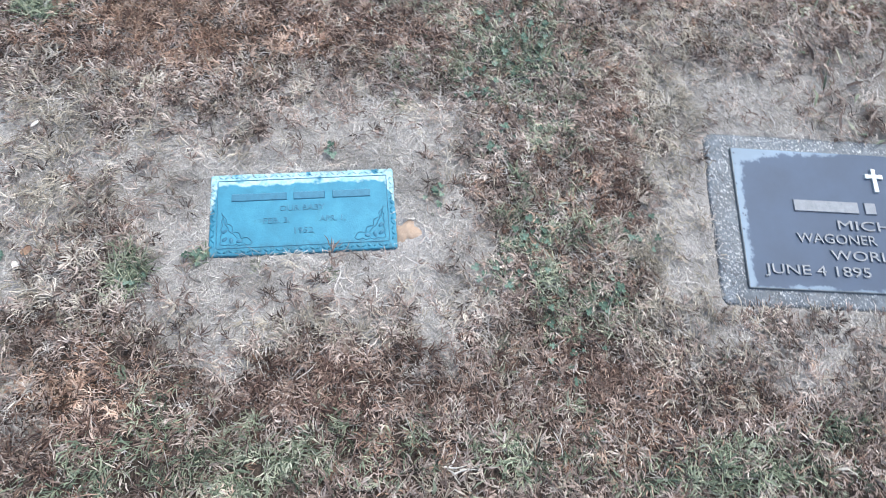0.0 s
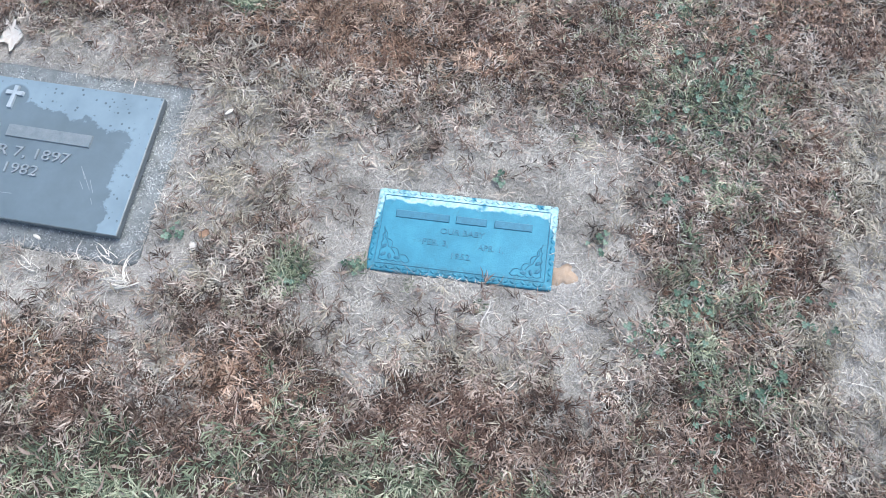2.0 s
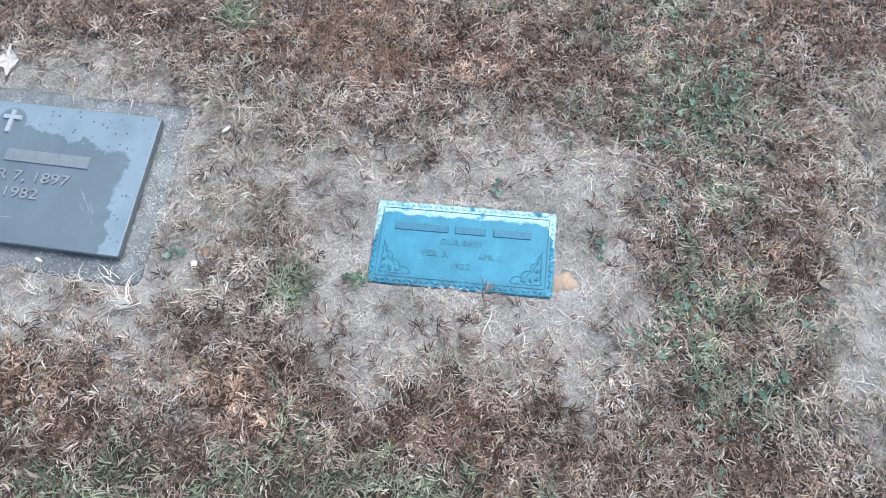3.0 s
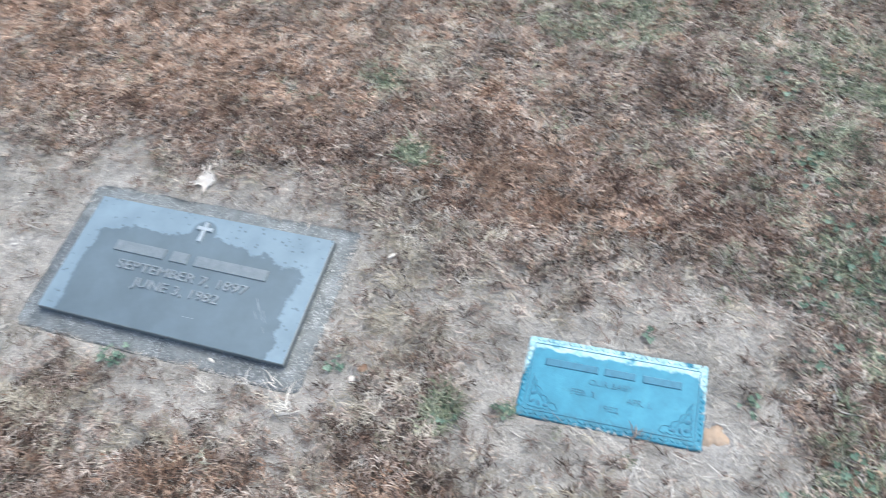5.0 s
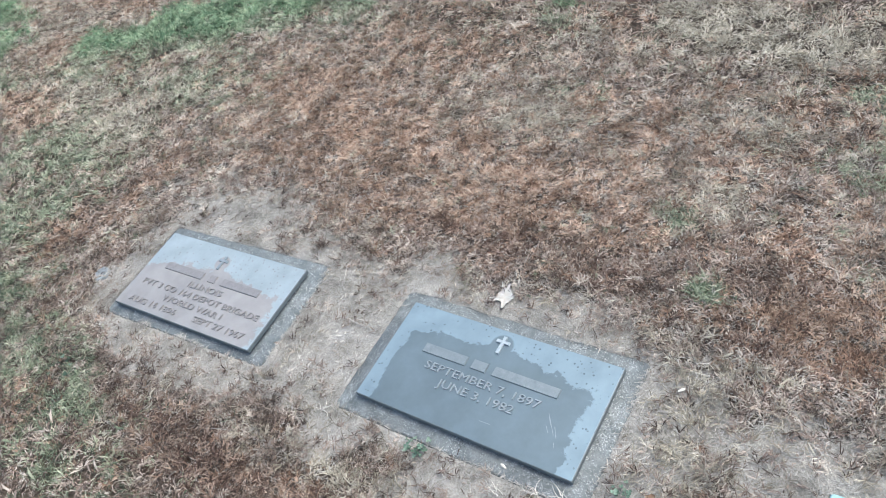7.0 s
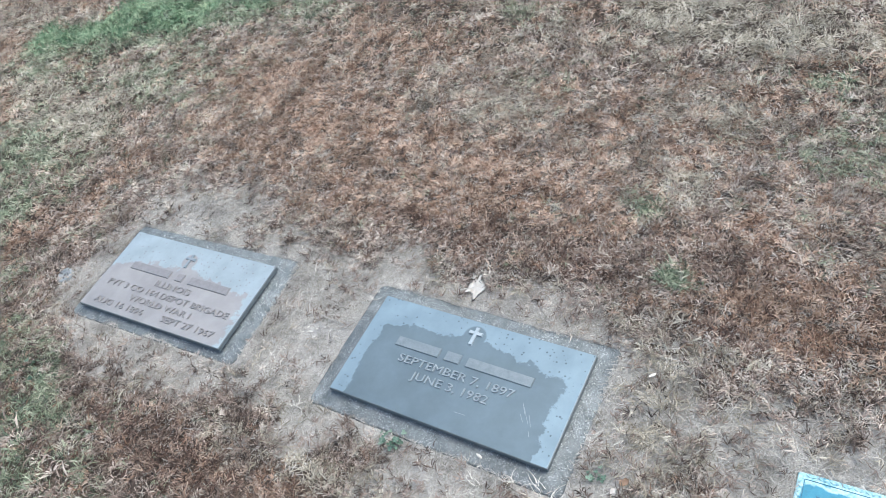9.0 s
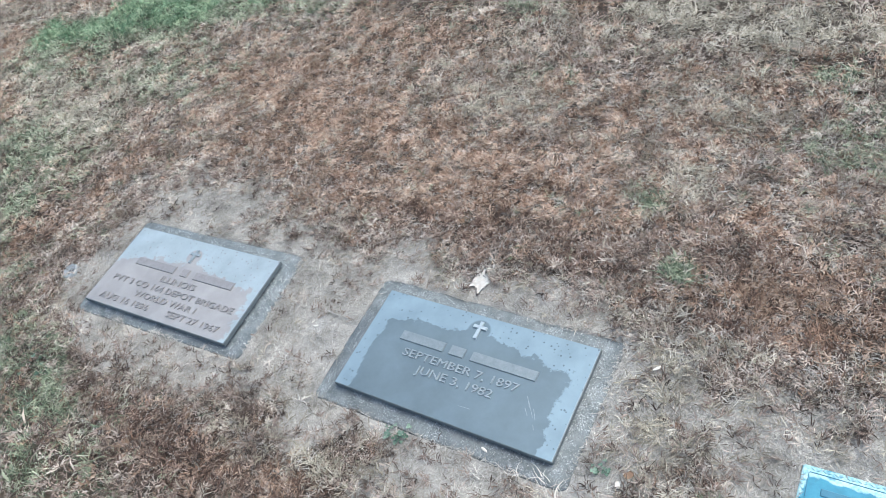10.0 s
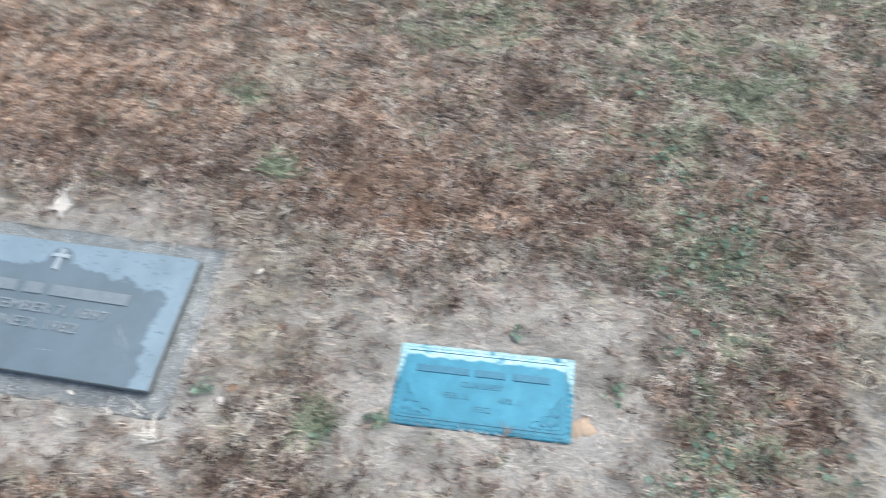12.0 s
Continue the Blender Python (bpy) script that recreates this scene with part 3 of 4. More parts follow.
veteran_plate(blue_marker, 0.006, -0.001, 0, PLATE_BLUE, LETTER_PALE, BAR_PALE, [(-0.193, -0.06, 0.013, 0.039), (-0.048, -0.024, 0.013, 0.039)],
              [("MICHIGAN", -0.11, 0.11, -0.023, 0.021), ("WAGONER", -0.197, -0.037, -0.054, 0.021), ("WORLD WAR I", -0.135, 0.135, -0.088, 0.021), ("JUNE 4 1895", -0.271, -0.0625, -0.122, 0.021)], (-0.015, 0.09), 0.0125)


def infant_marker():
    cx, cy, w, h, turn = BASES["infant"]
    thing = tagged(new("infant_marker"), "small turquoise verdigris bronze plate with floral corners in bare soil", "grave marker", "flat grave markers in a row")
    thing.matrix_world = pose(cx, cy, 0, 0, 0, turn)
    top = 0.0065
    part("bronze_plate", slab(w, h, -0.03, top, 0.003, 0.004, 0.0012, 5), VERDIGRIS, thing, "", False)
    raised_bars([(-0.133, -0.03, 0.025, 0.041), (-0.018, 0.041, 0.025, 0.041), (0.055, 0.127, 0.025, 0.041)], top, 0.002, LETTER_BLUE, thing)
    inscription([("OUR BABY", -0.044, 0.04, 0.002, 0.012), ("FEB. 3,", -0.074, -0.025, -0.0225, 0.012), ("APR. 1,", 0.03, 0.078, -0.0225, 0.012), ("1952", -0.017, 0.018, -0.045, 0.012)], top, 0.0015, LETTER_BLUE, thing)
    iu, iv, lw = w / 2 - 0.0145, h / 2 - 0.0155, 0.0016
    for u0, u1, v0, v1 in ((-iu, iu, iv, iv + lw), (-iu, iu, -iv - lw, -iv), (-iu - lw, -iu, -iv, iv), (iu, iu + lw, -iv, iv)):
        bm = bmesh.new()
        add_box(bm, u0, u1, v0, v1, top, top + 0.0014, 0.0004)
        part("border_line", bm, LETTER_BLUE, thing)
    for along, span, at, upright in ((w, iu, -h / 2 + 0.0075, False), (w, iu, h / 2 - 0.007, False), (h, iv, -w / 2 + 0.0065, True), (h, iv, w / 2 - 0.0065, True)):
        bm = bmesh.new()
        count = int(2 * span / 0.0105)
        for k in range(count):
            s = -span + (k + 0.5) * 2 * span / count
            m = Matrix.Translation((at, s, top) if upright else (s, at, top)) @ Matrix.Rotation(radians(35 if k % 2 else -30) + (math.pi / 2 if upright else 0), 4, "Z") @ Matrix.Diagonal((0.0058, 0.0026, 0.0017, 1))
            bmesh.ops.create_icosphere(bm, subdivisions=1, radius=1, matrix=m)
        part("rope_border", bm, VERDIGRIS, thing, "", True)
    for side in (-1, 1):
        bm = bmesh.new()
        tip, corner, end = Vector((0.002, 0.064)), Vector((0.0, 0.0)), Vector((0.058, 0.001))
        for a, bend, b, waves, swell in ((tip, Vector((0.013, 0.016)), end, 4, 0.007), (corner, Vector((0.03, 0.0)), end, 4, -0.0035), (corner, Vector((0.0, 0.03)), tip, 4, -0.0028), (tip, Vector((0.006, 0.03)), Vector((0.03, 0.012)), 3, 0.002)):
            for k in range(70):
                f = k / 69
                p = a * (1 - f) ** 2 + bend * (2 * f * (1 - f)) + b * f * f
                d = ((bend - a) * (1 - f) + (b - bend) * f).normalized()
                p = p + Vector((d.y, -d.x)) * -swell * abs(math.sin(f * math.pi * waves)) * min(1, 4 * f)
                u = -0.152 + p.x
                bmesh.ops.create_icosphere(bm, subdivisions=1, radius=1, matrix=Matrix.Translation((-u if side > 0 else u, -0.061 + p.y, top)) @ Matrix.Diagonal((0.001, 0.001, 0.0013, 1)))
        for px, py in ((0.008, 0.01), (0.02, 0.007), (0.034, 0.005), (0.008, 0.026)):
            u = -0.152 + px
            bmesh.ops.create_icosphere(bm, subdivisions=2, radius=1, matrix=Matrix.Translation((-u if side > 0 else u, -0.061 + py, top)) @ Matrix.Rotation(px * 90, 4, "Z") @ Matrix.Diagonal((0.006, 0.0035, 0.0013, 1)))
        part("floral_spray", bm, LETTER_BLUE, thing, "", True)
    return thing


infant_marker()


# ---- turf ----
rng = np.random.default_rng(7)


def scatter(count, box, density):
    """Up to count random places in a box, kept by a density from 0 to 1."""
    x, y = rng.uniform(box[0], box[1], count), rng.uniform(box[2], box[3], count)
    keep = rng.random(count) < density(x, y)
    return x[keep], y[keep]


def footing(x, y):
    """Height on which loose things lie: the ground, or the rim of a stone."""
    return np.where(stone_gap(x, y) < 0.003, 0.0072, land(x, y))


def tones(n, spread=0.2):
    return np.clip(0.5 + rng.normal(0, spread, n), 0.02, 0.98)


def blades(x, y, length, width, lift, curl, lay=0.0, turn=None, tone=None, base=0.0):
    """Tapered, bent blades, five vertices each, and their tones. lift: range of the rise at the root in degrees."""
    n = len(x)
    turn = rng.uniform(0, 2 * np.pi, n) if turn is None else turn
    rise = np.radians(rng.uniform(*lift, n))
    size = rng.uniform(*length, n) * (0.7 + 0.6 * rng.random(n) ** 2)
    wide = rng.uniform(*width, n)
    bend = rng.normal(0, curl, n)
    roll = rng.normal(0, 0.6, n)
    root = np.stack([x, y, footing(x, y) + rng.uniform(-0.001, 0.003, n) + lay * rng.random(n) + base], 1)
    ahead = np.stack([np.cos(turn), np.sin(turn), np.zeros(n)], 1)
    side = np.stack([-np.sin(turn), np.cos(turn), np.zeros(n)], 1)
    up = np.array([0, 0, 1.0])
    d1 = ahead * np.cos(rise)[:, None] + up * np.sin(rise)[:, None]
    fall = rise * 0.2 - np.abs(bend) * 0.3
    d2 = (ahead * np.cos(bend)[:, None] + side * np.sin(bend)[:, None]) * np.cos(fall)[:, None] + up * np.sin(fall)[:, None]
    flat = side * np.cos(roll)[:, None] + np.cross(d1, side) * np.sin(roll)[:, None]
    mid = root + d1 * (size * 0.5)[:, None]
    tip = mid + d2 * (size * 0.5)[:, None]
    tip[:, 2] = np.maximum(tip[:, 2], root[:, 2] - 0.001)
    w = flat * (wide / 2)[:, None]
    return np.stack([root - w * 0.7, root + w * 0.7, mid + w, mid - w, tip], 1), tones(n) if tone is None else tone


def straws(x, y, length, width, lift, lay=0.0):
    """Straight, narrow blades, four vertices each, and their tones."""
    n = len(x)
    turn, rise = rng.uniform(0, 2 * np.pi, n), np.radians(rng.uniform(*lift, n))
    size, wide = rng.uniform(*length, n) * (0.6 + 0.7 * rng.random(n) ** 2), rng.uniform(*width, n)
    mid = np.stack([x, y, footing(x, y) + 0.001 + lay * rng.random(n)], 1)
    way = np.stack([np.cos(turn) * np.cos(rise), np.sin(turn) * np.cos(rise), np.sin(rise)], 1) * size[:, None]
    side = np.stack([-np.sin(turn), np.cos(turn), rng.normal(0, 0.4, n)], 1) * (wide / 2)[:, None]
    foot = mid - way * 0.35
    foot[:, 2] = np.maximum(foot[:, 2], mid[:, 2] - 0.003)
    tip = mid + way * 0.65
    return np.stack([foot - side * 0.8, foot + side * 0.8, tip + side * 0.4, tip - side * 0.4], 1), tones(n, 0.23)


def tufts(x, y, count, radius, length, width, lift, spread=1.15, high=0.011):
    """Small tufts, each a fan of blades that lean one way and share a tone."""
    n = len(x)
    lean = 4 * np.pi * value_noise(x, y, 9, 91) + rng.normal(0, 0.9, n)
    tone = tones(n, 0.25) + 0.07 * np.clip((y - 0.15) * 1.8, 0, 1) + 0.07 * np.clip(-1.2 - x, 0, 1) + 0.32 * (value_noise(x, y, 26, 95) - 0.5) - 0.03 * (y < -0.25)
    rise = high * rng.random(n)
    number = rng.integers(int(count * 0.6), int(count * 1.4) + 1, n)
    k = np.repeat(np.arange(n), number)
    m = len(k)
    turn = lean[k] + rng.normal(0, spread, m)
    out = np.abs(rng.normal(0, radius, m))
    return blades(x[k] + out * np.cos(turn), y[k] + out * np.sin(turn), length, width, lift, 0.55, 0.003, turn, np.clip(tone[k] + rng.normal(0, 0.11, m), 0.02, 0.98), rise[k])


def turf(name, groups, mat, label, category):
    bent = [g for g in groups if g[0].shape[1] == 5]
    flat = [g for g in groups if g[0].shape[1] == 4]
    co = np.concatenate([g[0] for g in bent])
    even = np.concatenate([g[0] for g in flat]) if flat else np.zeros((0, 4, 3))
    n, q = len(co), len(even)
    me = bpy.data.meshes.new(name)
    me.vertices.add(n * 5 + q * 4)
    me.vertices.foreach_set("co", np.concatenate([co.reshape(-1, 3), even.reshape(-1, 3)]).astype(np.float32).ravel())
    idx = (np.arange(n)[:, None] * 5 + np.array([0, 1, 2, 3, 3, 2, 4])).ravel()
    idx = np.concatenate([idx, n * 5 + np.arange(q * 4)]).astype(np.int32)
    me.loops.add(len(idx))
    me.loops.foreach_set("vertex_index", idx)
    starts = np.concatenate([(np.arange(n)[:, None] * 7 + np.array([0, 4])).ravel(), n * 7 + np.arange(q) * 4]).astype(np.int32)
    me.polygons.add(len(starts))
    me.polygons.foreach_set("loop_start", starts)
    me.update(calc_edges=True)
    tone = me.attributes.new("tone", "FLOAT", "FACE")
    tone.data.foreach_set("value", np.concatenate([np.repeat(g[1], 2) for g in bent] + [g[1] for g in flat]).astype(np.float32))
    me.materials.append(mat)
    return tagged(new(name, me), label, category, kind="stuff")


NEAR = (-1.95, 2.4, -0.8, 1.4)
FAR = (-4.4, 2.3, -0.85, 2.0)


def near_share(x, y):
    """1 well inside the near stretch, falling off raggedly towards its edge."""
    d = np.minimum.reduce([x - NEAR[0], NEAR[1] - x, y - NEAR[2], NEAR[3] - y]) + 0.2 * (value_noise(x, y, 5, 51) - 0.5)
    return np.clip(d / 0.4, 0, 1)


# small things that lie on the turf and press it down: place and reach
LAID = [(-0.078, 0.258, 0.03), (0.463, -0.114, 0.012), (0.737, 0.194, 0.01), (1.93, 0.74, 0.014), (0.435, 0.146, 0.01), (0.448, -0.142, 0.01), (-0.229, 0.435, 0.01), (1.146, -0.083, 0.03),
        (-1.49, -0.105, 0.03), (0.31, -0.235, 0.02), (-0.475, -0.005, 0.03)]


def near_stone(x, y):
    """Clear ground, and here and there the outermost rim of a stone."""
    free = (stone_gap(x, y) > 0.002 - 0.012 * np.clip(value_noise(x, y, 18, 25) * 2 - 0.9, 0, 1) * (x < 0.7)).astype(float)
    for cx, cy, r in LAID:
        free *= np.hypot(x - cx, y - cy) > r
    return free


def clear(x, y):
    free = (stone_gap(x, y) > 0.004).astype(float)
    for cx, cy, r in LAID:
        free *= np.hypot(x - cx, y - cy) > r
    return free


DEAD_KIND, RUSTY_KIND, MAROON_KIND, GREEN_KIND, LUSH_KIND, PALE_KIND = range(6)


def cover(x, y):
    """Which kind of grass grows at each place, in ragged clumps of a few centimetres."""
    worn = 0.8 * bareness(x, y)
    score = np.stack([0.42 + 0 * x, 0.12 + 0.17 * np.clip((y - 0.2) * 4, 0, 1) + 0.68 * rustiness(x, y) - worn, 0.92 * maroonness(x, y) - worn, 1.0 * greenness(x, y) - 0.06 - worn, 1.9 * lushness(x, y) - 0.6, 0.95 * paleness(x, y)])
    for k in range(6):
        score[k] += 0.42 * (value_noise(x, y, 34, 70 + k) - 0.5) + 0.2 * (value_noise(x, y, 12, 80 + k) - 0.5) + rng.normal(0, 0.19, len(x))
    return np.argmax(score, 0)


def standing(x, y):
    """How thick the grass stands."""
    return clear(x, y) * (1 - 0.95 * bareness(x, y)) * np.clip(0.25 + 1.25 * value_noise(x, y, 48, 31), 0, 1)


def straw_density(x, y):
    b = bareness(x, y)
    thin = np.clip(2.6 * (0.6 * value_noise(x, y, 9, 21) + 0.4 * value_noise(x, y, 28, 23)) - 0.4, 0.36, 1)
    return near_stone(x, y) * ((0.13 + 0.2 * np.clip((y + 0.3) * 6, 0, 1)) * (1 - b) + 0.9 * b * thin) * (0.55 + 0.7 * value_noise(x, y, 5, 22)) * (1 - 0.5 * lushness(x, y))


def far_share(x, y):
    d = np.minimum.reduce([x - FAR[0], FAR[1] - x, y - FAR[2], FAR[3] - y]) + 0.25 * (value_noise(x, y, 3, 52) - 0.5)
    return np.clip(d / 0.35, 0, 1)


def far_of(density):
    return lambda x, y: density(x, y) * (1 - near_share(x, y)) * far_share(x, y)


def near_of(density):
    return lambda x, y: density(x, y) * near_share(x, y)


def long_straw_density(x, y):
    return straw_density(x, y) * (stone_gap(x, y) > 0.05)


near_x, near_y = scatter(115000, NEAR, near_of(standing))
far_x, far_y = scatter(140000, FAR, far_of(standing))
near_kind, far_kind = cover(near_x, near_y), cover(far_x, far_y)


def sward(kind, near_look, far_look):
    """The tufts of one kind, finer near the stones and coarser beyond."""
    a, b = near_kind == kind, far_kind == kind
    return [tufts(near_x[a], near_y[a], *near_look), tufts(far_x[b], far_y[b], *far_look)]


DRY_NEAR, DRY_FAR = (10, 0.006, (0.012, 0.026), (0.0014, 0.0027), (6, 58)), (7, 0.01, (0.018, 0.034), (0.002, 0.0032), (8, 58))
turf("dead_grass", sward(DEAD_KIND, DRY_NEAR, DRY_FAR), DEAD, "short brown dead grass, curled and matted", "grass")
turf("rusty_grass", sward(RUSTY_KIND, DRY_NEAR, DRY_FAR), RUSTY, "rust-brown withered crabgrass in patches", "grass")
turf("maroon_grass", sward(MAROON_KIND, DRY_NEAR, DRY_FAR), MAROON, "dark maroon-brown withered grass in patches", "grass")
turf("green_grass", sward(GREEN_KIND, (9, 0.007, (0.014, 0.03), (0.0014, 0.0026), (12, 65)), (7, 0.011, (0.02, 0.038), (0.002, 0.0032), (15, 65))), GREEN, "dull grey-green living grass in patches", "grass")
turf("lush_grass", sward(LUSH_KIND, (9, 0.008, (0.025, 0.045), (0.002, 0.0034), (30, 75)), (7, 0.012, (0.026, 0.05), (0.0022, 0.0036), (30, 72))), LUSH, "thick green grass strip beyond the graves", "grass")
turf("bleached_grass", sward(PALE_KIND, (9, 0.007, (0.015, 0.032), (0.0013, 0.0024), (6, 50)), (7, 0.011, (0.02, 0.038), (0.0018, 0.003), (8, 58))), PALE, "bleached pale standing grass in patches", "grass")


def outer_density(x, y):
    """Grass that thins out round the stretch that is built finely."""
    d = np.maximum.reduce([FAR[0] - x, x - FAR[1], FAR[2] - y, y - FAR[3]])
    return np.where(d > -0.3, np.exp(-np.maximum(d, 0) / 0.9), 0) * clear(x, y)


OUTER = (FAR[0] - 3, FAR[1] + 3, FAR[2] - 3, FAR[3] + 3)
turf("outer_dead_grass", [blades(*scatter(150000, OUTER, outer_density), (0.03, 0.055), (0.004, 0.007), (10, 60), 0.5, 0.01)], DEAD, "brown dead grass thinning out over the lawn", "grass")
turf("outer_green_grass", [blades(*scatter(30000, OUTER, outer_density), (0.03, 0.055), (0.004, 0.007), (15, 65), 0.5, 0.01)], GREEN, "dull green grass scattered over the lawn", "grass")
turf("straw_litter", [straws(*scatter(980000, NEAR, near_of(straw_density)), (0.008, 0.028), (0.0009, 0.0018), (-3, 14), 0.008),
                      blades(*scatter(200000, NEAR, near_of(straw_density)), (0.012, 0.032), (0.001, 0.002), (-3, 18), 0.6, 0.009),
                      blades(*scatter(9000, NEAR, long_straw_density), (0.04, 0.08), (0.0012, 0.002), (0, 10), 0.4, 0.014)], STRAW, "bleached straw strewn over soil and turf", "straw")


# ---- weeds, leaves and litter ----
def ground_at(x, y):
    return float(land(np.array([x]), np.array([y]))[0])


def leaflet(bm, m, length, width, cup):
    """A rounded, cupped leaflet of six faces from its foot along +x."""
    rim = [(0.0, 0.0), (0.35, 0.42), (0.75, 0.5), (1.0, 0.2), (0.93, 0.0), (1.0, -0.2), (0.75, -0.5), (0.35, -0.42)]
    hub = bm.verts.new(m @ Vector((length * 0.55, 0, -cup)))
    ring = [bm.verts.new(m @ Vector((a * length, b * width, 0))) for a, b in rim]
    for i in range(8):
        bm.faces.new((hub, ring[i], ring[(i + 1) % 8]))


def clover_leaf_mesh(name, size, stalk):
    bm = bmesh.new()
    for k in range(3):
        leaflet(bm, Matrix.Translation((0, 0, stalk)) @ Matrix.Rotation(k * 2.1, 4, "Z") @ Matrix.Rotation(-0.2, 4, "Y"), size, size * 1.02, size * 0.12)
    for i in range(3):
        a, b = i * 2.1, (i + 1) * 2.1
        r = 0.0007
        bm.faces.new([bm.verts.new(c) for c in ((r * math.cos(a), r * math.sin(a), -0.004), (r * math.cos(b), r * math.sin(b), -0.004), (r * math.cos(b), r * math.sin(b), stalk), (r * math.cos(a), r * math.sin(a), stalk))])
    return solid(name, bm, CLOVER)


CLOVER_LEAVES = [clover_leaf_mesh("leaf", 0.0066, 0.016), clover_leaf_mesh("leaf", 0.0054, 0.012), clover_leaf_mesh("leaf", 0.0078, 0.019)]


def clover_plant(x, y, radius, leaves, seed, label, size=1.0):
    rnd = random.Random(seed)
    thing = tagged(new("clover_plant"), label, "weed", "low weeds in the lawn")
    thing.location = (x, y, ground_at(x, y))
    for _ in range(int(leaves * 1.2)):
        a, r = rnd.uniform(0, 6.28), radius * math.sqrt(rnd.random())
        ob = new("leaf", rnd.choice(CLOVER_LEAVES))
        ob.parent = thing
        ob.matrix_local = pose(r * math.cos(a), r * math.sin(a), rnd.uniform(-0.002, 0.004), rnd.uniform(-22, 22), rnd.uniform(-22, 22), rnd.uniform(0, 360)) @ Matrix.Scale(size * rnd.uniform(0.6, 1.15), 4)


BRIGHT, DULL, SMALL = "bright green clover clump among brown turf", "dull green clover sprigs in thin turf", "small round-leaved weed in bare soil"
for i, (x, y, r, n, label) in enumerate([(1.369, -0.092, 0.038, 26, BRIGHT), (1.306, -0.172, 0.04, 16, DULL), (1.36, 0.405, 0.06, 18, DULL), (1.413, 0.272, 0.05, 18, DULL), (1.285, 0.24, 0.05, 14, DULL),
                                         (1.49, -0.222, 0.045, 16, DULL), (1.59, -0.085, 0.05, 12, DULL), (1.2, -0.015, 0.03, 10, SMALL), (1.33, 0.1, 0.05, 10, DULL), (1.43, -0.32, 0.06, 14, DULL),
                                         (-0.081, -0.212, 0.03, 16, SMALL), (0.401, -0.125, 0.02, 10, SMALL), (0.765, -0.13, 0.022, 9, SMALL), (1.005, 0.085, 0.014, 5, SMALL), (0.645, -0.162, 0.03, 9, SMALL),
                                         (1.24, 0.62, 0.07, 16, DULL), (1.31, 0.52, 0.05, 14, DULL), (1.22, 0.8, 0.07, 14, DULL), (1.52, -0.2, 0.04, 8, DULL), 
                                         (-1.3, -0.42, 0.06, 14, DULL), (1.33, 0.33, 0.05, 14, DULL), (1.3, 0.25, 0.04, 14, DULL), (1.43, 0.37, 0.045, 16, DULL), (1.45, 0.47, 0.05, 12, DULL), (1.42, 0.16, 0.05, 10, DULL), (1.38, -0.2, 0.05, 12, DULL)]):
    clover_plant(x, y, r, n, i, label)


def grass_tuft(x, y, radius, count, length, mat, label, lift=(25, 70)):
    a, r = rng.uniform(0, 6.28, count), radius * np.sqrt(rng.random(count))
    co, tone = blades(x + r * np.cos(a), y + r * np.sin(a), length, (0.0018, 0.0034), lift, 0.4)
    ob = turf("grass_tuft", [(co - np.array([x, y, 0]), tone)], mat, label, "grass tuft")
    ob.location = (x, y, 0)
    del ob["kind"]
    return ob


grass_tuft(0.645, -0.16, 0.03, 130, (0.03, 0.06), GREEN, "small green grass tuft in worn brown turf")
grass_tuft(0.405, 0.43, 0.04, 220, (0.03, 0.055), GREEN, "dark green grass tuft among rusty turf")
grass_tuft(0.76, -0.125, 0.02, 60, (0.015, 0.03), GREEN, "thin green grass tuft beside the turquoise plate")
grass_tuft(1.103, -0.241, 0.018, 70, (0.02, 0.04), STRAW, "pale yellow withered grass tuft", (20, 60))
grass_tuft(0.865, -0.146, 0.014, 60, (0.006, 0.014), GREEN, "low mossy tuft in bare soil")
grass_tuft(1.0, -0.165, 0.014, 60, (0.006, 0.014), GREEN, "low mossy tuft in bare soil")


grass_tuft(-0.481, 0.044, 0.02, 90, (0.012, 0.026), MAROON, "dark brown dead grass clump in bare soil", (10, 60))
grass_tuft(0.037, 0.298, 0.012, 60, (0.03, 0.055), PALE, "pale dead grass clump fanned out on soil", (5, 30))


